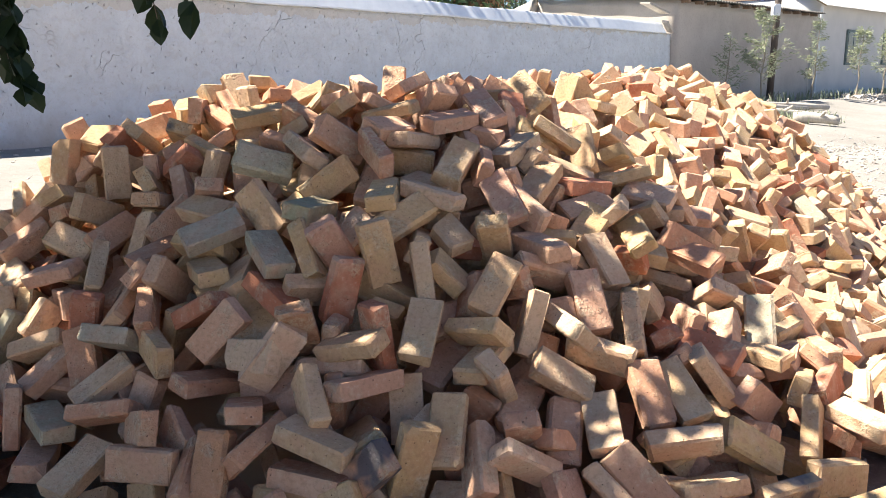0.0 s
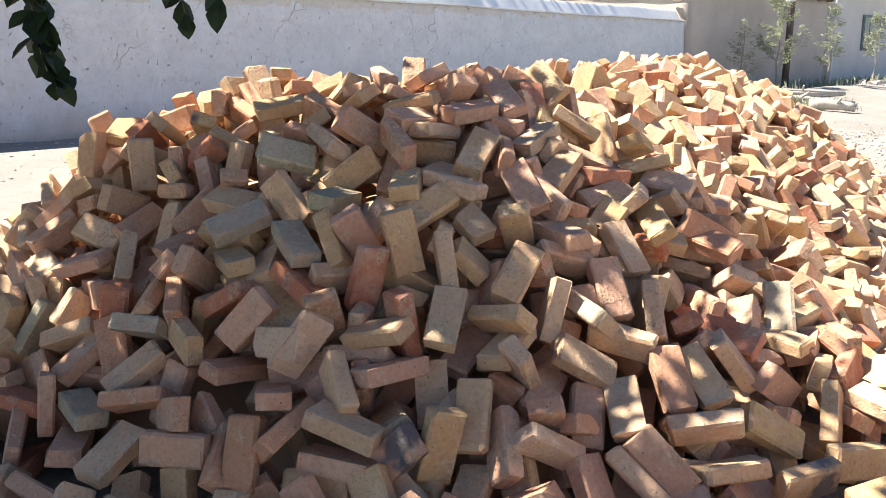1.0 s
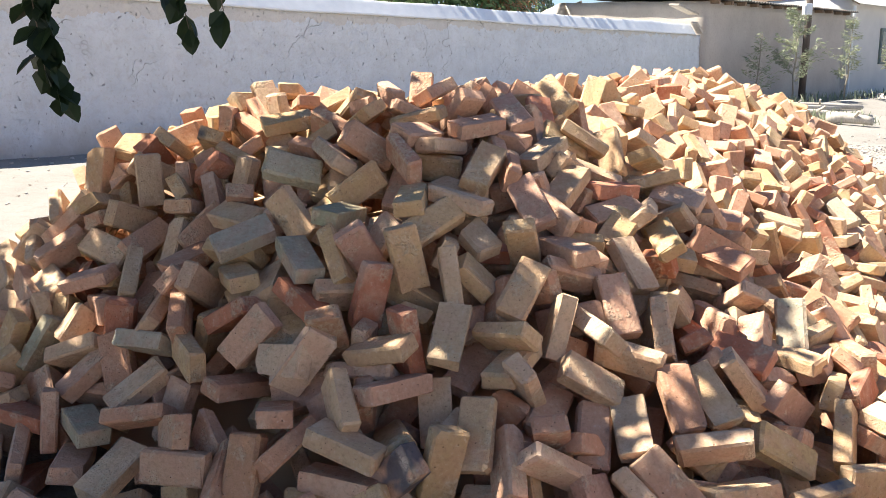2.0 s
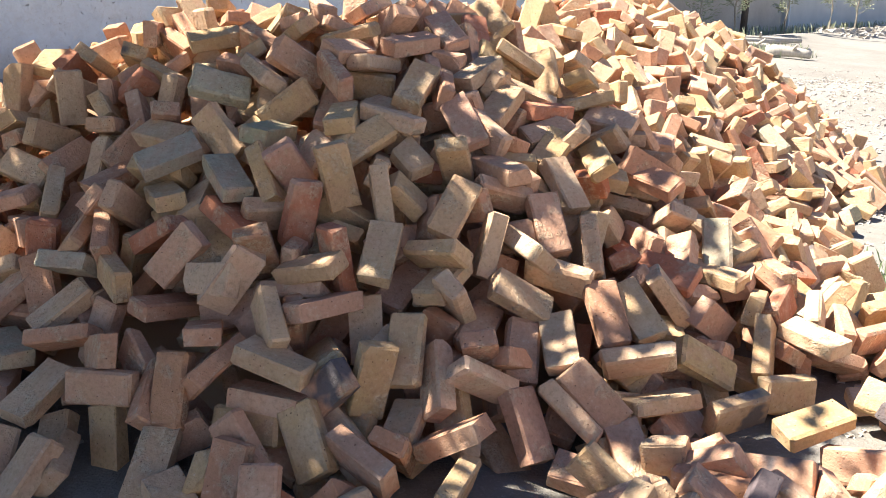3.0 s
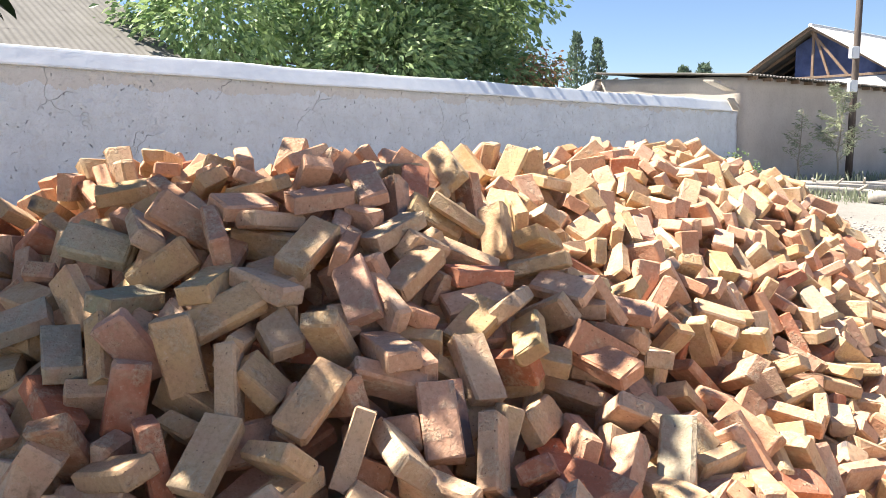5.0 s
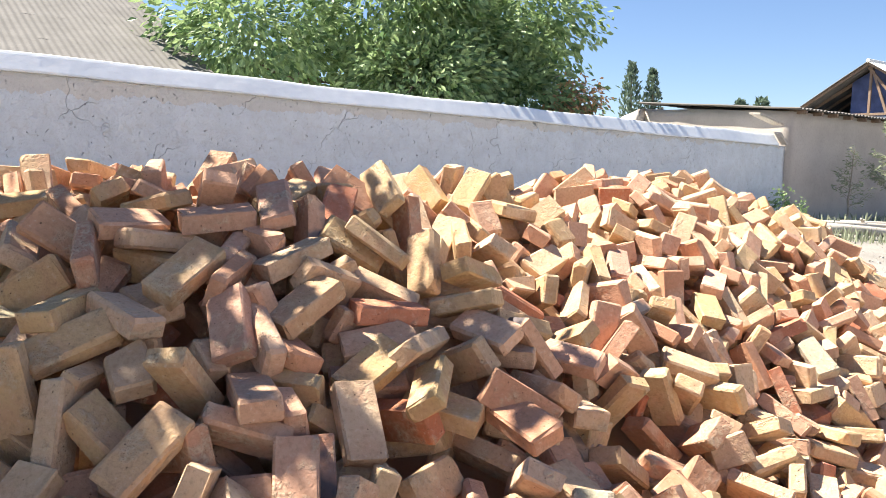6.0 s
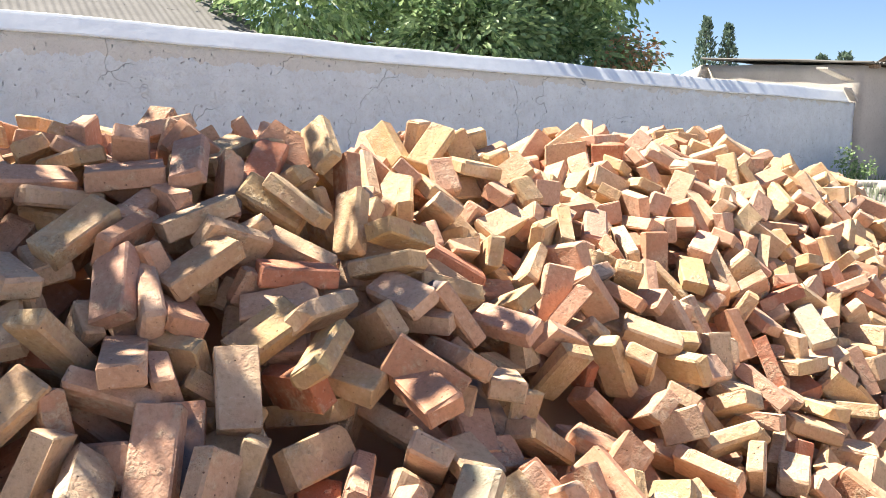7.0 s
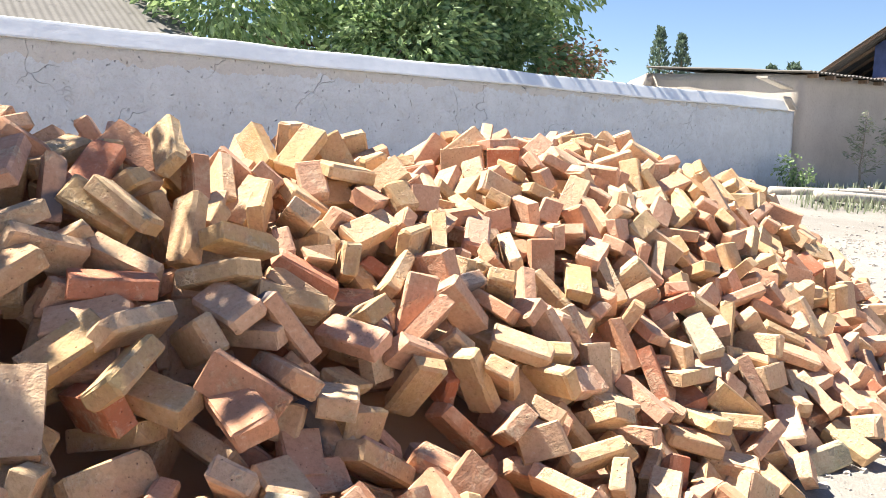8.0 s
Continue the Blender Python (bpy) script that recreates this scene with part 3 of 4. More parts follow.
def leaves(name, spots, length, width, mat, parent, rng, droop=0.5, simple=True):
    """Many leaves in one mesh; spots are (place, outward direction)."""
    shape = leaf_shape(length, width)
    keep = sorted({k for f in (LEAF_SIMPLE if simple else LEAF_FACES) for k in f})
    idx = {k: i for i, k in enumerate(keep)}
    verts, faces = [], []
    for p, d in spots:
        d = Vector(d) + Vector((rng.gauss(0, .5), rng.gauss(0, .5), rng.gauss(0, .4) - droop))
        if d.length < 1e-3:
            continue
        q = d.to_track_quat("Y", "Z").to_matrix() @ Matrix.Rotation(rng.uniform(-1.2, 1.2), 3, "Y")
        s = rng.uniform(.65, 1.25)
        base = len(verts)
        for k in keep:
            v = q @ (Vector(shape[k]) * s)
            verts.append((p[0] + v.x, p[1] + v.y, p[2] + v.z))
        for f in (LEAF_SIMPLE if simple else LEAF_FACES):
            faces.append(tuple(base + idx[k] for k in f))
    return raw(name, verts, faces, mat, parent)


def branch_points(rng, start, end, n=6, wob=0.12):
    a, b = Vector(start), Vector(end)
    d = (b - a).length
    return [a.lerp(b, i / n) + Vector((rng.uniform(-1, 1), rng.uniform(-1, 1), rng.uniform(-1, 1))) * wob * d * (0 if i in (0,) else 1) * 0.5 for i in range(n + 1)]


def broad_tree(x, y, height, lobes, count, seed, mat, label, leaf=(0.2, 0.1), trunk_r=0.16, clump=0.45):
    """A trunk, limbs to each lobe of the crown, and leaf clumps scattered in the lobes' outer shells."""
    rng = random.Random(seed)
    z = ground_z(x, y)
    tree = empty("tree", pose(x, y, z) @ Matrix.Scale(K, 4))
    tagged(tree, label, "tree")
    fork = height * 0.3
    bm = tube(bmesh.new(), branch_points(rng, (0, 0, -0.2), (0.1, 0.1, fork), 4, 0.05), [trunk_r, trunk_r * .9, trunk_r * .85, trunk_r * .8, trunk_r * .75], 10, 0.08, rng)
    part("trunk", bm, MAT_BARK, tree, smooth=True)
    spots = []
    for cx, cy, cz, rx, ry, rz in lobes:
        pts = branch_points(rng, (0.1, 0.1, fork - 0.1), (cx, cy, cz), 5, 0.12)
        part("limb", tube(bmesh.new(), pts, [trunk_r * .5, trunk_r * .4, trunk_r * .33, trunk_r * .25, trunk_r * .18, trunk_r * .1], 7, 0.06, rng), MAT_BARK, tree, smooth=True)
        share = int(count * rx * ry / sum(l[3] * l[4] for l in lobes))
        done = 0
        while done < share:
            v = Vector((rng.gauss(0, 1), rng.gauss(0, 1), rng.gauss(0, 1))).normalized()
            r = 0.55 + 0.5 * rng.random() ** 0.6
            r *= 0.82 + 0.35 * noise.noise(v * 2.3 + Vector((seed, cx, cz)))
            c = Vector((cx + v.x * rx * r, cy + v.y * ry * r, cz + v.z * rz * r))
            for _ in range(rng.randint(8, 16)):
                o = Vector((rng.gauss(0, clump * .4), rng.gauss(0, clump * .4), rng.gauss(0, clump * .35)))
                spots.append((c + o, v + o))
                done += 1
    leaves("crown", spots, leaf[0], leaf[1], mat, tree, rng)
    return tree


def back(s, b):
    p = street(s, b)
    return p.x, p.y


tx, ty = back(-9.4, 3.4)
broad_tree(tx, ty, 7.0, [(-2.4, -1.6, 3.6, 2.0, 1.8, 1.9), (-0.2, 0.3, 4.9, 2.4, 2.2, 2.2), (1.6, 1.4, 3.7, 1.9, 1.8, 1.8), (-1.0, 0.2, 2.6, 2.3, 1.8, 1.2), (0.8, -0.8, 2.7, 1.8, 1.4, 1.1), (-2.3, -2.6, 3.2, 1.1, 1.1, 1.3)], 20000, 11, MAT_LEAF,
           "dense green walnut tree rising behind the white wall", (0.2, 0.1))
tx, ty = back(-6.3, 3.0)
broad_tree(tx, ty, 6.5, [(-1.5, -1.2, 3.7, 1.8, 1.6, 1.8), (0.2, 0.4, 4.6, 1.8, 1.7, 1.9), (-0.2, -0.4, 2.6, 2.2, 1.8, 1.1)], 13000, 12, MAT_LEAF,
           "green fruit tree with yellowish leaves behind the wall", (0.2, 0.1))
tx, ty = back(-5.1, 5.4)
broad_tree(tx, ty, 6.5, [(-0.8, -0.6, 3.6, 1.3, 1.3, 1.6), (0.2, 0.2, 4.6, 1.3, 1.2, 1.5)], 9000, 13, MAT_LEAF_FINE,
           "grey-green fine-leaved tree behind the wall", (0.13, 0.05), 0.12, 0.4)
tx, ty = back(-6.0, 1.5)
broad_tree(tx, ty, 3.2, [(0, 0, 2.45, 0.5, 0.5, 0.5), (0.45, 0.4, 2.7, 0.45, 0.45, 0.4)], 620, 14, MAT_LEAF_DRY,
           "small shrub with rust-brown dry leaves over the wall", (0.14, 0.06), 0.05, 0.3)


def poplar(x, y, height, width, seed):
    rng = random.Random(seed)
    z = ground_z(x, y)
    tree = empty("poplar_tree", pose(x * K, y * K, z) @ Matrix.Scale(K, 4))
    tagged(tree, "slim dark columnar poplar far beyond the houses", "tree", "distant poplars")
    part("trunk", tube(bmesh.new(), [(0, 0, -0.2), (0.1, 0, height * .5), (0, 0.1, height * .95)], [0.3, 0.18, 0.03], 8, 0.05, rng), MAT_BARK, tree)
    spots = []
    for k in range(1500):
        f = rng.random()
        r = width * (0.25 + 0.95 * math.sin(math.pi * min(1, f ** 0.75)) ** 0.8) * rng.random() ** 0.5 * 0.55
        r *= 1 + 0.35 * noise.noise((f * 9, seed, rng.random() * 2))
        a = rng.uniform(0, 6.283)
        spots.append(((math.cos(a) * r, math.sin(a) * r, height * (0.08 + 0.92 * f)), (math.cos(a) * .4, math.sin(a) * .4, 1.2)))
    leaves("crown", spots, 0.55, 0.3, MAT_POPLAR, tree, rng, -0.3)


poplar(6.3, 112.0, 15.4, 2.3, 21)
poplar(9.0, 112.5, 14.6, 2.2, 22)
poplar(18.6, 105.0, 10.2, 3.0, 23)
poplar(20.8, 104.0, 10.4, 2.8, 24)
broad_tree(31.6, 67.6, 9.0, [(0, 0, 6.5, 2.2, 2.2, 1.8), (1.5, 0.5, 5.6, 1.8, 1.8, 1.4)], 1800, 25, MAT_POPLAR, "dark green tree behind the gabled house", (0.4, 0.25), 0.2, 0.7)


def sapling(x, y, height, spread, seed, count, label):
    rng = random.Random(seed)
    x, y = x * K, y * K
    z = ground_z(x, y)
    tree = empty("sapling", pose(x, y, z) @ Matrix.Scale(K, 4))
    tagged(tree, label, "tree", "young trees by the road")
    stem = branch_points(rng, (0, 0, -0.05), (0.08, 0.03, height), 6, 0.03)
    part("trunk", tube(bmesh.new(), stem, [0.03, 0.027, 0.024, 0.02, 0.015, 0.01, 0.004], 7), MAT_TWIG, tree)
    spots = []
    for k in range(int(16 + height * 8)):
        f = rng.uniform(0.22, 0.98)
        p = Vector((0.08 * f, 0.03 * f, height * f))
        a = rng.uniform(0, 6.283)
        ln = spread * (1.15 - f) * rng.uniform(.5, 1.1)
        e = p + Vector((math.cos(a) * ln, math.sin(a) * ln, ln * rng.uniform(.3, .9)))
        part("twig", tube(bmesh.new(), [p, p.lerp(e, .5) + Vector((0, 0, -.03)), e], [0.006, 0.004, 0.002], 5), MAT_TWIG, tree)
        for _ in range(count):
            g = rng.uniform(.2, 1.05)
            spots.append((p.lerp(e, g) + Vector((rng.gauss(0, .04), rng.gauss(0, .04), rng.gauss(0, .05))), (math.cos(a), math.sin(a), .2)))
    leaves("crown", spots, 0.12, 0.03, MAT_SAPLING, tree, rng, 0.2)


sapling(8.75, 23.7, 2.55, 0.95, 31, 44, "bushy grey-green sapling in front of the mud house")
sapling(7.55, 23.0, 1.85, 0.55, 32, 14, "thin nearly bare sapling in front of the mud house")
sapling(10.9, 25.4, 2.3, 0.55, 33, 22, "slim grey-green sapling beside the drain pipe")
sapling(12.6, 26.2, 2.0, 0.7, 34, 26, "sparse sapling in front of the grey house")
sapling(14.0, 27.4, 2.0, 0.8, 35, 26, "sparse sapling in front of the grey house")

# ---- verge: logs, rubble, gravel and weeds ----


def log(a, b, r, seed):
    rng = random.Random(seed)
    a, b = Vector((*a, ground_z(*a) + r * 0.9)), Vector((*b, ground_z(*b) + r * 0.9))
    ob = empty("log", Matrix.Translation(a))
    tagged(ob, "bleached grey unbarked log lying on the verge", "log", "logs by the mud house")
    pts = [(b - a) * f + Vector((rng.uniform(-.06, .06), rng.uniform(-.06, .06), 0.04 * math.sin(f * 3.1))) for f in (0, .2, .4, .6, .8, 1)]
    part("stem", tube(bmesh.new(), pts, [r * 1.1, r, r * .95, r * .9, r * .8, r * .7], 10, 0.06, rng), MAT_LOG, ob, smooth=True)
    p = pts[3]
    part("branch_stub", tube(bmesh.new(), [p, p + Vector((rng.uniform(-.2, .2), -.25, .18))], [r * .4, r * .25], 7, 0.05, rng), MAT_LOG, ob)


for k, (a, b, r) in enumerate((((5.5, 21.4), (9.3, 22.6), 0.10), ((5.9, 21.0), (9.8, 22.9), 0.08), ((6.1, 20.2), (9.6, 20.9), 0.11), ((7.2, 21.8), (10.6, 23.6), 0.09), ((6.3, 21.9), (8.6, 22.2), 0.07), ((8.2, 19.9), (9.1, 19.6), 0.13))):
    log(a, b, r, 60 + k)

rng = random.Random(70)
spots = []
for k in range(520):
    s, d = rng.uniform(6.5, 22), rng.gauss(-2.6, 0.55)
    p = street(s, d)
    spots.append((p.x, p.y, ground_z(p.x, p.y)))
tagged(stones("rubble", rng, spots, MAT_STONE, 0.05, 0.17), "pale rubble and clods along the verge", "rubble", kind="stuff")
spots = []
for k in range(4200):
    x, y = rng.gauss(7.4, 1.7), rng.gauss(12.3, 1.9)
    spots.append((x, y, ground_z(x, y)))
for k in range(2600):
    x, y = rng.uniform(-7, 14), rng.uniform(1.0, 18)
    spots.append((x, y, ground_z(x, y)))
for k in range(900):
    x, y = rng.uniform(1.6, 4.2), rng.uniform(2.2, 6.5)
    spots.append((x, y, ground_z(x, y)))
tagged(stones("gravel", rng, spots, MAT_STONE, 0.012, 0.034), "loose grey gravel strewn over the dusty road", "gravel", kind="stuff")


def weeds(name, places, label, height, mat, seed):
    rng = random.Random(seed)
    verts, faces = [], []
    for x, y, n, spread in places:
        for _ in range(n):
            px, py = x + rng.gauss(0, spread), y + rng.gauss(0, spread)
            z, h, a = ground_z(px, py), height * rng.uniform(.4, 1.2), rng.uniform(0, 6.28)
            w, lean = h * 0.05 + 0.004, rng.uniform(.1, .6) * h
            dx, dy = math.cos(a), math.sin(a)
            k = len(verts)
            verts += [(px - dy * w, py + dx * w, z - .01), (px + dy * w, py - dx * w, z - .01), (px + dx * lean * .4 + dy * w * .8, py + dy * lean * .4 - dx * w * .8, z + h * .6), (px + dx * lean, py + dy * lean, z + h)]
            faces += [(k, k + 1, k + 2), (k, k + 2, k + 3)]
    tagged(raw(name, verts, faces, mat), label, "grass", kind="stuff")


places = [(street(s, -0.5 - (s % 3) * .5).x, street(s, -0.5 - (s % 3) * .5).y, 22, 0.35) for s in [-1.5 + 0.45 * k for k in range(40)]]
places += [(6.0 + 0.4 * k, 19.6 + 0.12 * k, 40, 0.3) for k in range(9)]
weeds("verge_grass", places, "dry grey-green weeds along the foot of the house", 0.28, MAT_SAPLING, 71)
weeds("road_weeds", [(2.75, 4.4, 70, 0.12), (2.95, 4.75, 50, 0.12), (2.3, 3.6, 30, 0.1)], "low green weeds beside the heap", 0.07, MAT_LEAF_FINE, 72)
sx, sy = street(-1.1, -0.75).x, street(-1.1, -0.75).y
broad_tree(sx, sy, 0.9, [(0, 0, 0.55, 0.35, 0.35, 0.35), (0.25, 0.1, 0.35, 0.3, 0.3, 0.25)], 420, 73, MAT_LEAF, "small dark green shrub at the foot of the wall", (0.1, 0.06), 0.02, 0.16)

# ---- brick heap ----
PIECES = 115


def heap_z(x, y):
    """The heap's outer surface: dumped mounds run together."""
    def mound(cx, cy, h, a, s):
        return h + s * a - s * math.hypot(math.hypot(x - cx, y - cy), a)
    k = 12.0
    parts = [mound(*q) for q in MOUNDS]
    return math.log(sum(math.exp(k * max(p, -2.0)) for p in parts)) / k


MOUNDS = [
    (-1.00, 4.63, 1.325, 0.53, 1.03),
    (-0.23, 4.18, 1.304, 0.85, 1.13),
    (0.12, 4.55, 1.300, 0.50, 0.76),
    (0.67, 5.42, 1.309, 0.65, 0.99),
    (1.86, 7.59, 1.387, 0.71, 0.94),
    (2.82, 8.25, 1.157, 0.40, 1.05),
    (-1.68, 4.31, 1.072, 0.10, 1.03),
    (1.37, 6.72, 1.356, 0.78, 1.03),
    (1.45, 2.95, 0.17, 0.40, 0.50),
    (0.55, 2.62, 0.05, 0.35, 0.50),
]


def brick_mesh(seed, length, chips=0):
    """A brick with worn, slightly warped edges and now and then a knocked-off corner; centred on its middle."""
    rng = random.Random(seed)
    bm = bmesh.new()
    bmesh.ops.create_cube(bm, size=1.0, matrix=Matrix.Diagonal((length, BW, BT, 1)))
    for v in bm.verts:
        v.co += Vector((rng.uniform(-.005, .005), rng.uniform(-.004, .004), rng.uniform(-.003, .003)))
    if length < BL - 0.02:      # a broken end
        for v in bm.verts:
            if v.co.x > 0:
                v.co.x += rng.uniform(-.03, .02)
    if chips:
        corner = rng.choice(list(bm.verts))
        bmesh.ops.bevel(bm, geom=[corner], offset=rng.uniform(.02, .045), segments=1, affect="VERTICES")
    bmesh.ops.bevel(bm, geom=list(bm.edges), offset=rng.uniform(0.004, 0.0105), segments=1, affect="EDGES", profile=0.5)
    for v in bm.verts:          # worn, uneven arrises
        v.co += Vector((rng.uniform(-.0045, .0045), rng.uniform(-.004, .004), rng.uniform(-.0035, .0035)))
    bmesh.ops.triangulate(bm, faces=[f for f in bm.faces if len(f.verts) > 4])
    return mesh_of("brick", bm, MAT_BRICK)


WHOLE = [brick_mesh(100 + k, BL, chips=(k % 2 == 0)) for k in range(12)]
BROKEN = [brick_mesh(200 + k, BL * (0.5 + 0.08 * (k % 4)), chips=k % 2) for k in range(8)]
heap = empty("brick_heap")
tagged(heap, "tipped heap of loose buff and pink fired bricks on roadside", "brick pile")
placed_c, placed_r, placed_l = [], [], []       # centres, rotations and lengths of all bricks laid so far
TONES = (BUFF, SAND, PINK, ROSE, RED, GREY)
tone_rng = random.Random(77)


def lay(x, y, z, rx, ry, rz, tone=0, length=BL):
    """One brick of the heap: its middle, its turn in degrees, its tone and its length."""
    m = pose(x, y, z, rx, ry, rz)
    whole = length > 0.22
    ob = new("brick", (WHOLE if whole else BROKEN)[tone_rng.randrange(12 if whole else 8)])
    ob.matrix_world = m
    ob.parent = heap
    t = TONES[tone]
    f = tone_rng.uniform(.88, 1.12)
    ob.color = (t[0] * f, t[1] * f * tone_rng.uniform(.96, 1.04), t[2] * f * tone_rng.uniform(.92, 1.08), 1)
    placed_c.append(np.array((x, y, z)))
    placed_r.append(np.array(m.to_3x3()))
    placed_l.append(length)
    return ob


lay(-1.832, 4.155, 0.924, 165, 79, -129, 0)
lay(-1.521, 4.006, 0.901, -77, 88, 37, 1)
lay(-1.476, 4.266, 1.047, 32, 26, 81, 1)
lay(-1.372, 4.791, 1.168, 51, -8, -32, 0)
lay(-1.269, 3.776, 0.804, -180, 13, 90, 2)
lay(-1.564, 3.841, 0.744, 97, 23, 64, 1)
lay(-0.848, 4.095, 1.169, 19, -9, 23, 0)
lay(-0.729, 3.596, 0.995, -128, 15, 13, 5)
lay(-0.553, 3.629, 1.047, -34, 15, -58, 1)
lay(-0.410, 3.655, 1.088, -109, 34, 30, 2)
lay(-0.243, 3.535, 1.047, -100, -25, 120, 3)
lay(-0.005, 3.352, 0.894, -174, -11, 151, 1)
lay(-0.109, 3.244, 0.824, -39, 22, -142, 0)
lay(-0.200, 3.336, 0.899, 173, -8, 87, 0)
lay(-0.693, 3.378, 0.827, -98, 46, -33, 1)
lay(-0.490, 3.331, 0.841, 9, 3, 70, 5)
lay(0.225, 3.949, 1.207, -159, 27, -63, 2)
lay(0.064, 3.821, 1.159, 173, 6, -143, 2)
lay(0.089, 3.536, 1.005, -25, 32, -114, 0)
lay(0.538, 5.177, 1.246, -105, 42, -38, 0)
lay(0.758, 5.129, 1.252, -23, 44, -114, 0)
lay(0.574, 4.068, 1.076, -15, 33, -3, 1)
lay(0.724, 4.196, 0.995, -141, 60, -77, 0)
lay(0.357, 3.770, 1.039, -177, 20, -129, 1)
lay(0.287, 3.446, 0.865, -146, 41, -61, 2)
lay(0.452, 3.630, 0.907, 171, 28, -125, 0)
lay(0.912, 4.043, 0.881, -11, -15, -7, 0)
lay(1.001, 3.931, 0.807, -147, 6, -35, 2)
lay(0.675, 3.719, 0.780, 153, 11, -157, 2)
lay(-0.619, 3.152, 0.700, 2, -22, 121, 5)
lay(-0.471, 2.886, 0.484, 162, 55, 81, 3)
lay(-0.376, 3.136, 0.728, 131, 54, 50, 2)
lay(-0.330, 2.998, 0.598, 43, 75, 161, 4)
lay(-0.204, 3.103, 0.715, -84, 77, 22, 0)
lay(-0.036, 2.881, 0.480, 172, 36, -103, 1)
lay(-0.277, 2.811, 0.450, 169, 14, 151, 0)
lay(-0.552, 2.813, 0.409, -102, 53, -177, 1)
lay(-0.630, 2.837, 0.398, -115, -10, -38, 1)
lay(-0.782, 2.964, 0.448, -77, 48, 169, 2)
lay(-0.875, 3.292, 0.754, 28, -18, 25, 5)
lay(-0.887, 3.228, 0.606, 173, 1, 116, 0)
lay(-1.054, 3.274, 0.560, -84, 36, 72, 1)
lay(-1.443, 3.505, 0.546, -112, 40, -85, 1)
lay(-1.636, 3.732, 0.618, -122, 19, -20, 1)
lay(-1.654, 3.564, 0.520, 170, 15, 165, 2)
lay(-1.812, 3.407, 0.270, 60, 57, -142, 5)
lay(-1.254, 3.154, 0.359, -146, 3, 154, 5)
lay(-1.246, 3.257, 0.450, -135, 15, -90, 2)
lay(0.243, 3.238, 0.740, -12, 47, 75, 0)
lay(0.231, 3.041, 0.604, -30, 38, -123, 0)
lay(0.426, 3.281, 0.701, 179, -4, 121, 2)
lay(0.601, 3.153, 0.509, -172, 53, -69, 2)
lay(0.502, 3.009, 0.463, -40, 11, -61, 1)
lay(0.168, 2.894, 0.475, -137, 11, 137, 0)
lay(0.620, 2.969, 0.365, 116, 11, -20, 1)
lay(0.190, 2.841, 0.390, -5, -15, 59, 1)
lay(0.700, 3.392, 0.615, 174, 46, -60, 1)
lay(0.769, 3.108, 0.433, -68, 54, -86, 1)
lay(1.366, 3.399, 0.353, -172, 46, -100, 5)
lay(1.202, 3.554, 0.420, 26, 35, 110, 1)
lay(1.329, 3.276, 0.260, 4, 4, -50, 0)
lay(1.061, 3.031, 0.259, 14, 52, 1, 1)
lay(1.153, 3.686, 0.572, 24, 13, -43, 3)
lay(2.014, 4.313, 0.184, -48, 9, -26, 2)
lay(1.918, 3.894, 0.166, 171, 49, 48, 1)
lay(-1.616, 3.034, 0.080, -117, 75, -91, 3)
lay(-1.431, 2.952, 0.095, -173, -4, 129, 5)
lay(-1.441, 2.840, -0.007, -169, 4, 104, 2)
lay(-1.226, 2.705, 0.034, -11, 23, -117, 1)
lay(-0.972, 2.626, 0.085, -104, -3, -14, 2)
lay(-1.015, 2.757, 0.162, -76, 21, 124, 3)
lay(-0.713, 2.548, 0.112, 8, 61, -100, 3)
lay(-0.827, 2.920, 0.265, 8, 12, 51, 3)
lay(-0.631, 2.690, 0.257, -178, 15, 101, 3)
lay(-0.404, 2.660, 0.305, -99, 31, -69, 1)
lay(-0.227, 2.711, 0.341, -13, 1, 39, 2)
lay(-0.364, 2.518, 0.224, -2, 16, -19, 1)
lay(-0.578, 2.602, 0.180, -137, 19, -125, 3)
lay(-0.054, 2.520, 0.161, 87, 75, -164, 0)
lay(0.056, 2.592, 0.232, -170, 52, -100, 1)
lay(0.308, 2.540, 0.142, 136, 33, 28, 1)
lay(0.594, 2.726, 0.195, -166, 25, -91, 1)
lay(0.688, 2.566, 0.068, -126, 43, -24, 2)
lay(0.365, 2.637, 0.176, -159, 22, 129, 3)
lay(0.309, 2.607, 0.206, -12, 49, 77, 3)
lay(0.226, 2.764, 0.348, 39, 44, 75, 1)
lay(0.783, 2.847, 0.258, -174, 47, -75, 3)
lay(0.892, 2.876, 0.253, -21, -34, 116, 0)
lay(0.860, 2.668, 0.154, -126, 12, 171, 1)
lay(1.152, 2.825, 0.066, 51, 31, 7, 0)
lay(1.431, 2.969, 0.060, -75, 44, -110, 0)
lay(1.237, 3.031, 0.155, -75, 35, 43, 2)
lay(1.220, 2.652, -0.040, -105, 3, -157, 0)
lay(0.938, 2.608, 0.023, -162, -0, -162, 1)
lay(1.470, 2.826, -0.053, -83, -8, -158, 1)
lay(0.483, 4.071, 1.065, 46, 31, 19, 0)
lay(0.557, 4.312, 0.986, -45, 72, 18, 0)
lay(0.870, 4.923, 1.046, 28, 27, 57, 0)
lay(0.803, 4.603, 1.046, -93, -22, 106, 0)
lay(0.919, 4.690, 0.998, -139, 21, 124, 1)
lay(1.147, 4.901, 0.947, 34, -16, 60, 1)
lay(0.440, 6.896, 0.885, -119, -40, -6, 1)
lay(1.651, 5.577, 0.782, -104, -24, 115, 1)
lay(1.496, 5.478, 0.889, -17, 30, -85, 2)
lay(1.638, 8.399, 0.992, -123, 67, 144, 0)
lay(2.029, 5.849, 0.784, 14, -16, 78, 2)
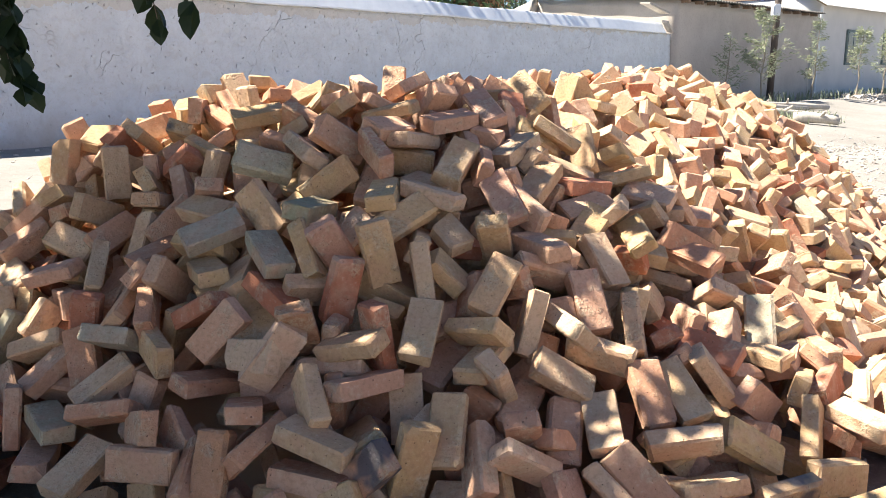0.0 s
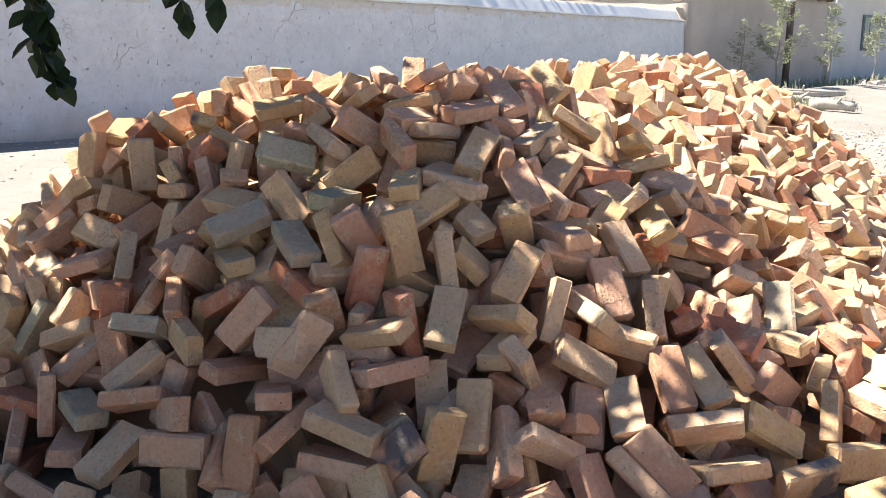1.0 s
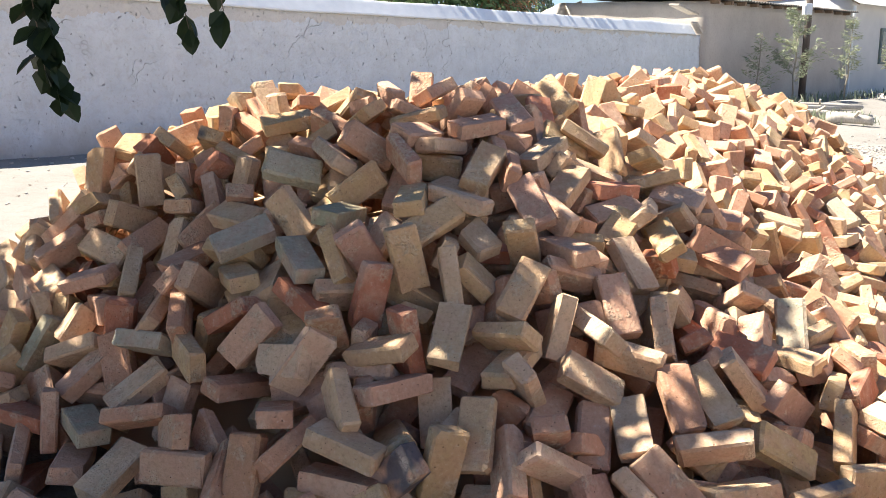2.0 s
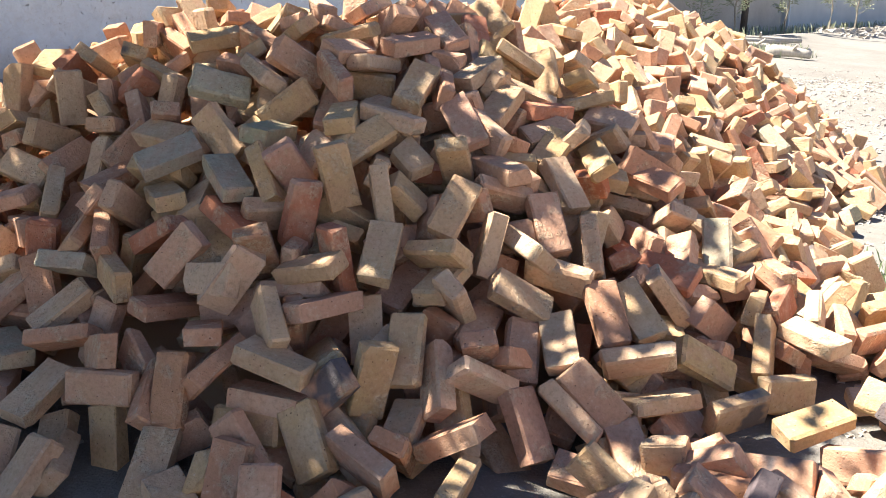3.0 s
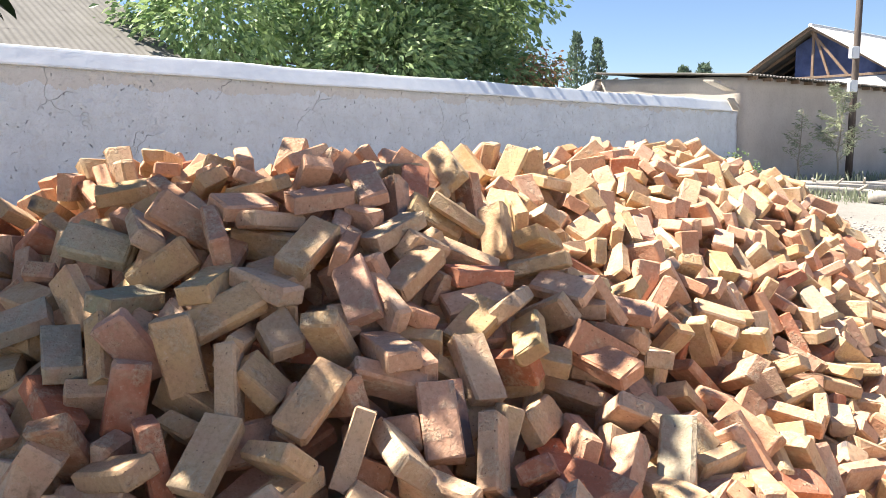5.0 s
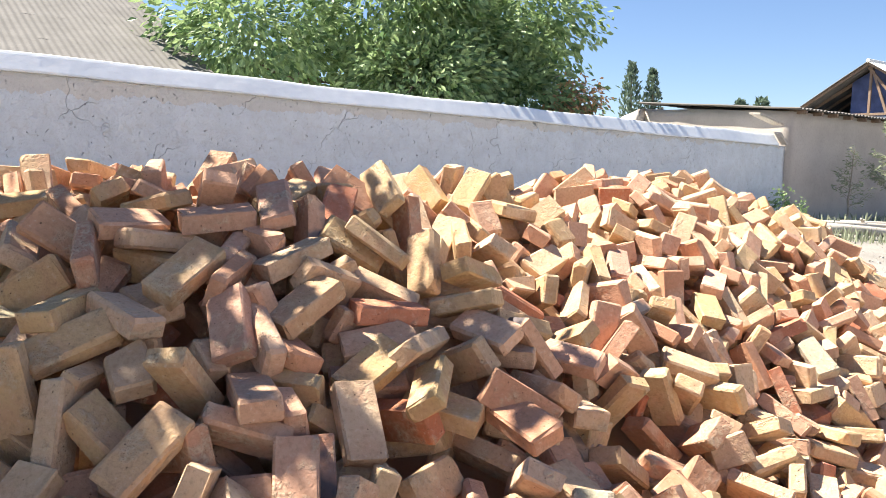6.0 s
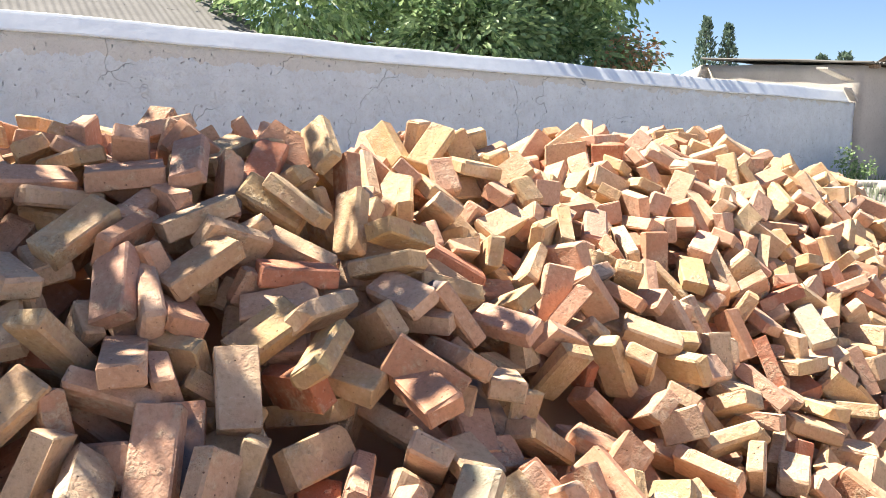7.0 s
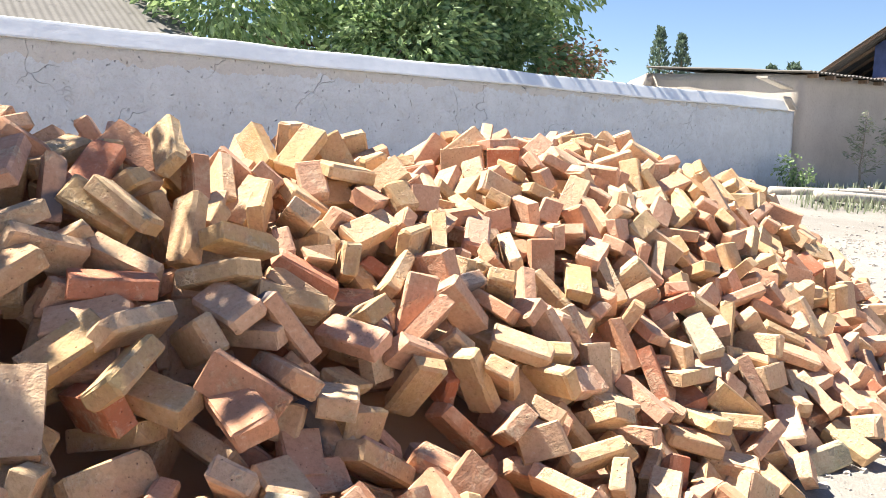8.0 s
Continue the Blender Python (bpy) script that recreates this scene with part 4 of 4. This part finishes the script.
lay(2.825, 7.853, 0.999, -92, 37, -46, 0)
lay(3.261, 8.895, 0.631, -113, 52, -43, 1)
lay(3.780, 8.294, 0.500, -116, 30, -63, 1)
lay(0.677, 3.617, 0.718, 25, -28, 54, 0)
lay(0.806, 3.737, 0.772, -140, 0, -103, 1)
lay(0.871, 3.580, 0.686, -143, 15, -86, 0)
lay(0.941, 3.854, 0.708, -111, 24, 138, 1)
lay(0.798, 3.569, 0.581, -114, 10, 149, 4)
lay(1.135, 3.747, 0.612, -86, -31, -168, 3)
lay(1.152, 4.012, 0.736, -19, 54, 27, 2)
lay(1.052, 3.979, 0.725, 13, -2, -8, 1)
lay(1.207, 3.890, 0.625, -31, 1, -43, 2)
lay(1.272, 4.413, 0.693, 153, 25, 141, 0)
lay(1.287, 4.275, 0.654, 25, 6, -21, 2)
lay(1.335, 3.980, 0.528, -171, 7, 108, 1)
lay(1.474, 4.388, 0.470, -149, 52, 153, 0)
lay(1.796, 4.832, 0.530, -157, 17, 5, 1)
lay(2.182, 5.473, 0.414, -72, 58, -33, 3)
lay(1.753, 4.606, 0.461, 25, 36, 94, 0)
lay(1.659, 4.561, 0.458, -26, 65, 38, 1)
lay(2.117, 4.874, 0.257, -21, -28, -35, 1)
lay(2.293, 5.221, 0.248, -19, 26, -34, 2)
lay(2.570, 5.791, 0.417, -159, 34, -61, 5)
lay(3.120, 6.320, 0.236, 18, 17, 5, 2)
lay(3.197, 6.119, 0.084, -37, 34, -47, 1)
lay(2.501, 5.216, 0.083, 3, 18, 18, 1)
lay(3.414, 6.131, -0.074, -96, -22, -56, 1)
lay(2.500, 5.546, 0.281, -9, 1, 50, 1)
lay(-1.680, 3.825, 0.600, -144, 16, -18, 0)
lay(-0.772, 3.753, 0.984, -101, 20, 9, 5)
lay(-0.432, 3.845, 1.082, -128, 23, -35, 1)
lay(-0.019, 3.530, 0.903, -166, 8, -40, 1)
lay(0.482, 4.494, 1.267, -125, 35, -52, 0)
lay(-0.221, 4.406, 1.304, 178, 38, -90, 3)
lay(0.621, 3.240, 0.490, 178, 60, -66, 3)
lay(0.170, 2.976, 0.304, 177, 4, 71, 1)
lay(0.629, 2.924, 0.106, -167, 29, -90, 1)
lay(0.812, 2.974, 0.213, -156, 58, -75, 3)
lay(0.923, 2.969, 0.220, -158, 41, -58, 1)
lay(-1.503, 3.093, 0.037, -177, -6, 130, 5)
lay(-1.595, 3.126, -0.145, -169, 3, 104, 1)
lay(-1.353, 2.957, -0.092, -168, -28, 60, 5)
lay(-0.873, 3.086, 0.203, -177, 12, 50, 1)
lay(2.407, 5.889, 0.528, 167, -21, 24, 4)
lay(-0.962, 3.540, 0.797, -150, 4, -31, 1)
lay(-0.993, 3.693, 0.839, -170, 36, 107, 2)
lay(-0.150, 4.362, 1.301, 156, -13, 59, 2)
lay(-0.091, 3.699, 1.084, 175, 8, 58, 1)
lay(0.902, 4.210, 0.959, 156, 17, 64, 0)
lay(0.035, 2.973, 0.314, 160, 18, -117, 2)
lay(0.609, 2.540, 0.025, -38, 37, -32, 1)
lay(1.419, 2.499, -0.009, -174, -12, 14, 0)
lay(2.177, 3.974, -0.132, -139, 52, -92, 0)
lay(2.451, 4.120, -0.196, -143, -23, -50, 0)
lay(1.778, 3.093, -0.040, 149, 21, 18, 2)
lay(1.292, 4.777, 0.781, 133, -24, 87, 0)
lay(1.970, 5.593, 0.672, 170, 21, -85, 0)
lay(2.772, 7.369, 1.001, -23, 52, -41, 1)
lay(2.492, 6.787, 0.804, 175, 3, -5, 2)
lay(2.357, 6.309, 0.682, -104, 42, -98, 1)
lay(2.584, 6.436, 0.633, 169, -25, -48, 0)
lay(2.818, 5.870, 0.196, -37, 60, -26, 2)
lay(-1.102, 2.902, -0.043, -131, 7, 26, 3)
lay(-0.983, 2.661, -0.134, -143, 63, -77, 1)
lay(-0.677, 2.752, 0.076, 139, -3, 77, 3)
lay(-0.073, 2.283, 0.002, -69, 14, -42, 2)
lay(0.019, 2.376, -0.020, -157, 45, 83, 3)
lay(0.458, 2.505, -0.008, 167, 54, -62, 2)
lay(0.386, 2.552, -0.162, -169, 33, -55, 1)
lay(1.041, 3.735, 0.427, -49, 10, -28, 1)
lay(1.469, 3.926, 0.368, 164, 35, 57, 0)
lay(1.622, 4.484, 0.295, -23, 45, 32, 3)
lay(1.901, 4.466, 0.151, 142, 23, 20, 2)
lay(2.095, 4.589, 0.204, 130, -8, 38, 1)
lay(2.210, 4.592, 0.107, 87, 44, 78, 1)
lay(2.887, 5.404, -0.115, -36, 12, -65, 0)
lay(3.185, 5.793, -0.137, -112, -9, 35, 5)
lay(3.018, 5.849, -0.003, -167, 22, -89, 1)
lay(0.913, 3.443, 0.428, 123, 0, -109, 0)


SET = len(placed_c)


ROADWARD = [np.array(v) / np.linalg.norm(v) for v in ((0.0, -0.95, 0.32), (0.3, -0.92, 0.22))]


def hides(pts):
    """Whether a brick with these points would lie on the road side of one laid by hand and cover it."""
    mid = pts.mean(0)
    for i in range(SET):
        if np.linalg.norm(placed_c[i] - mid) > 0.5:
            continue
        half = np.array((placed_l[i], BW, BT)) * 0.47
        for v in ROADWARD:
            hit = np.zeros(len(pts), bool)
            for s in np.arange(0.0, 0.4, 0.025):
                hit |= (np.abs((pts - v * s - placed_c[i]) @ placed_r[i]) < half).all(1)
            if hit.sum() > 2:
                return True
    return False


def fill_heap(seed, tries, sink, tight):
    """Throws bricks on the surface at a depth and keeps those that clear the ones already there."""
    rng = random.Random(seed)
    lattice = np.array([(i, j, k) for i in (-1, -.5, 0, .5, 1) for j in (-1, 0, 1) for k in (-1, 1)]) * 0.5
    cell, grid = 0.3, {}

    def key(c):
        return tuple(int(math.floor(q / cell)) for q in c)
    for i, c in enumerate(placed_c):
        grid.setdefault(key(c), []).append(i)
    out = []
    set_c = np.array(placed_c[:SET]) if SET else np.zeros((0, 3))
    for _ in range(tries):
        x, y = rng.uniform(-2.6, 4.4), rng.uniform(1.4, 10.0)
        z = heap_z(x, y)
        g = ground_z(x, y)
        if z < g + 0.02:
            continue
        e = 0.06
        nrm = Vector((heap_z(x - e, y) - heap_z(x + e, y), heap_z(x, y - e) - heap_z(x, y + e), 2 * e)).normalized()
        length = BL if rng.random() > 0.16 else BL * rng.uniform(.5, .7)
        # most lie on a bed or a long side, tipped with the slope and at random
        tip = rng.choice((0, 0, 90, 90, 0, 40, 65))
        q = nrm.to_track_quat("Z", "Y").to_matrix() @ Matrix.Rotation(rng.uniform(0, 6.283), 3, "Z") @ Matrix.Rotation(rng.gauss(0, .45), 3, "Y") @ Matrix.Rotation(radians(tip) + rng.gauss(0, .3), 3, "X")
        ext = abs(q[2][0]) * length + abs(q[2][1]) * BW + abs(q[2][2]) * BT
        c = np.array((x, y, z - sink + rng.uniform(-.02, .03)))
        if c[2] < g + ext / 2:
            c[2] = g + ext / 2
        near = set_c - c
        nv = np.array(nrm)
        out_by = -(near @ nv)
        side = np.linalg.norm(near + np.outer(out_by, nv), axis=1)
        if ((side < 0.07) & (out_by > -0.012) & (out_by < 0.4)).any():
            continue
        R = np.array(q)
        dims = np.array((length, BW, BT))
        pts = (lattice * dims * 0.9) @ R.T + c
        k = key(c)
        bad = False
        for a in (-1, 0, 1):
            for b in (-1, 0, 1):
                for d in (-1, 0, 1):
                    for i in grid.get((k[0] + a, k[1] + b, k[2] + d), ()):
                        half = np.array((placed_l[i], BW, BT)) * 0.5 * tight
                        loc = np.abs((pts - placed_c[i]) @ placed_r[i])
                        if (loc < half).all(1).any():
                            bad = True
                            break
                        other = (lattice * np.array((placed_l[i], BW, BT)) * 0.9) @ placed_r[i].T + placed_c[i]
                        if (np.abs((other - c) @ R) < dims * 0.5 * tight).all(1).any():
                            bad = True
                            break
                    if bad:
                        break
                if bad:
                    break
            if bad:
                break
        if bad or hides(pts):
            continue
        grid.setdefault(k, []).append(len(placed_c))
        placed_c.append(c)
        placed_r.append(R)
        placed_l.append(length)
        out.append((c, R, length))
    return out


rest = fill_heap(5, 16000, 0.045, 0.62) + fill_heap(6, 14000, 0.11, 0.62) + fill_heap(7, 10000, 0.18, 0.6) + fill_heap(8, 7000, 0.30, 0.55)
near = [r for r in rest if r[0][1] < 4.6 and -1.4 < r[0][0] < 2.0]
near_ids = {id(r) for r in near[:PIECES]}
for c, R, length in (r for r in rest if id(r) in near_ids):
    whole = length > 0.22
    ob = new("brick", (WHOLE if whole else BROKEN)[tone_rng.randrange(12 if whole else 8)])
    ob.matrix_world = Matrix.Translation(c) @ Matrix([list(r) for r in R]).to_4x4()
    ob.parent = heap
    t = TONES[tone_rng.choice((0, 0, 1, 1, 2, 2, 3, 3, 4))]
    f = tone_rng.uniform(.88, 1.12)
    ob.color = (t[0] * f, t[1] * f, t[2] * f, 1)


def mesh_arrays(me):
    v = np.array([p.co[:] for p in me.vertices])
    return v, [tuple(p.vertices) for p in me.polygons]


SHAPES = [mesh_arrays(me) for me in WHOLE]
SHORT = [mesh_arrays(me) for me in BROKEN]
verts, faces, own, n = [], [], [], 0
for c, R, length in (r for r in rest if id(r) not in near_ids):
    v, f = (SHAPES if length > .22 else SHORT)[tone_rng.randrange(12 if length > .22 else 8)]
    verts.extend(map(tuple, v @ R.T + c))
    own.append(v)
    faces.extend(tuple(k + n for k in q) for q in f)
    n += len(v)
ob = raw("heaped_bricks", verts, faces, MAT_BRICK_REST, heap)
own_place = ob.data.attributes.new("own_place", "FLOAT_VECTOR", "POINT")
own_place.data.foreach_set("vector", np.concatenate(own).astype(np.float32).ravel())
tagged(ob, kind="stuff")
# the dark core under the loose bricks
step = 0.12
cx = [-2.6 + step * i for i in range(60)]
cy = [1.4 + step * j for j in range(74)]
cv = [(x, y, max(-0.3, heap_z(x, y) - 0.58)) for y in cy for x in cx]
cf = [(j * 60 + i, j * 60 + i + 1, j * 60 + 61 + i, j * 60 + 60 + i) for j in range(73) for i in range(59)
      if max(cv[j * 60 + i][2], cv[j * 60 + 61 + i][2]) > -0.29]
core = raw("heap_core", cv, cf, MAT_BRICK_REST, heap, smooth=True)
tagged(core, kind="stuff")

# ---- the roadside tree whose crown shades the heap ----


def build_shade_tree():
    rng = random.Random(91)
    x, y = -3.7, 2.6
    tree = empty("shade_tree", pose(x, y, ground_z(x, y)))
    tagged(tree, "leafy roadside tree with low hanging twigs shading the bricks", "tree")
    part("trunk", tube(bmesh.new(), branch_points(rng, (0, 0, -0.3), (0.25, 0.1, 2.3), 5, 0.05), [0.2, 0.17, 0.155, 0.145, 0.135, 0.12], 12, 0.07, rng), MAT_BARK, tree, smooth=True)
    spots = []
    for cx, cy, cz, rx, ry, rz, share in CROWN:
        c = Vector((cx - x, cy - y, cz))
        pts = branch_points(rng, (0.25, 0.1, 2.2), c, 6, 0.1)
        part("limb", tube(bmesh.new(), pts, [0.09, 0.075, 0.06, 0.048, 0.036, 0.024, 0.01], 8, 0.05, rng), MAT_BARK, tree, smooth=True)
        for k in range(share // 15):
            v = Vector((rng.uniform(-1, 1), rng.uniform(-1, 1), rng.uniform(-1, 1)))
            if v.length > 1:
                v.normalize()
            p = c + Vector((v.x * rx, v.y * ry, v.z * rz))
            for _ in range(15):
                o = Vector((rng.gauss(0, .10), rng.gauss(0, .10), rng.gauss(0, .09)))
                spots.append((p + o, Vector((o.x, o.y, 0.0)) * 3))
    leaves("crown", spots, 0.14, 0.09, MAT_LEAF_SHADED, tree, rng, 0.35)
    for tip, high, n in HANGING:
        a, b = Vector(high) - Vector((x, y, ground_z(x, y))), Vector(tip) - Vector((x, y, ground_z(x, y)))
        pts = [a.lerp(b, f) + Vector((0.02 * math.sin(5 * f), 0.02 * math.cos(7 * f), 0.05 * math.sin(3.1 * f))) for f in (0, .25, .5, .75, 1)]
        tw = part("twig", tube(bmesh.new(), pts, [0.006, 0.005, 0.004, 0.003, 0.0015], 6), MAT_BARK, tree)
        s = []
        for k in range(n):
            f = 1 - 0.5 * (k / max(1, n - 1)) ** 1.1
            i = min(3, int(f * 4))
            p = pts[i].lerp(pts[i + 1], f * 4 - i)
            for _ in range(2):
                s.append((p, (rng.uniform(-1, 1), rng.uniform(-1, 1), -0.9)))
        leaves("twig_leaves", s, 0.108, 0.076, MAT_LEAF_SHADED, tw, rng, 0.5, simple=False)


CROWN = [(-3.5, 3.1, 3.4, 1.2, 1.2, 0.5, 3000), (-4.5, 3.0, 3.4, 0.9, 1.1, 0.4, 2000), (-2.4, 3.45, 3.7, 0.9, 1.15, 0.4, 600), (-3.2, 2.2, 3.3, 1.3, 1.0, 0.45, 1500), (-2.2, 2.4, 3.5, 0.75, 0.8, 0.4, 400), (-1.65, 4.0, 4.2, 0.75, 0.75, 0.35, 300), (-1.98, 3.6, 3.55, 0.45, 0.6, 0.3, 255), (-1.15, 3.7, 3.65, 0.45, 0.45, 0.3, 135), (-1.15, 4.5, 3.8, 0.5, 0.45, 0.3, 150), (-2.8, 3.75, 3.45, 0.65, 0.6, 0.3, 525), (-1.3, 3.35, 3.6, 0.45, 0.35, 0.25, 120), (-1.45, 2.8, 3.5, 0.5, 0.42, 0.25, 300), (-1.95, 4.05, 3.9, 0.5, 0.5, 0.3, 165),
         # unseen lobes, added only to cut sky light on the shaded bricks
         (-4.7, 2.5, 5.0, 1.3, 1.2, 0.5, 2600), (-5.0, 1.2, 5.0, 1.3, 1.0, 0.5, 2000), (-4.6, 3.7, 2.75, 0.9, 1.2, 0.5, 1800), (-4.5, 2.0, 2.7, 0.9, 1.0, 0.5, 1500), (-2.6, 0.9, 3.9, 1.5, 1.1, 0.6, 2600), (-1.1, 0.6, 4.3, 1.2, 1.2, 0.5, 2200), (-3.4, -0.6, 3.8, 1.5, 1.2, 0.6, 2400), (-1.6, -1.0, 4.2, 1.5, 1.1, 0.6, 2400), (0.1, -0.9, 4.4, 1.2, 1.1, 0.5, 1900)]
HANGING = [((-1.394, 2.97, 1.33), (-1.5, 3.0, 2.2), 14), ((-1.43, 2.95, 1.42), (-1.55, 3.0, 2.2), 12), ((-0.945, 3.056, 1.56), (-1.15, 3.1, 2.4), 9), ((-0.82, 3.07, 1.62), (-1.0, 3.1, 2.4), 5),
           ((-0.75, 3.09, 1.80), (-1.0, 3.1, 2.4), 9), ((-0.88, 3.0, 1.78), (-1.1, 3.1, 2.4), 9), ((-1.05, 3.1, 1.70), (-1.2, 3.1, 2.4), 9)]
build_shade_tree()
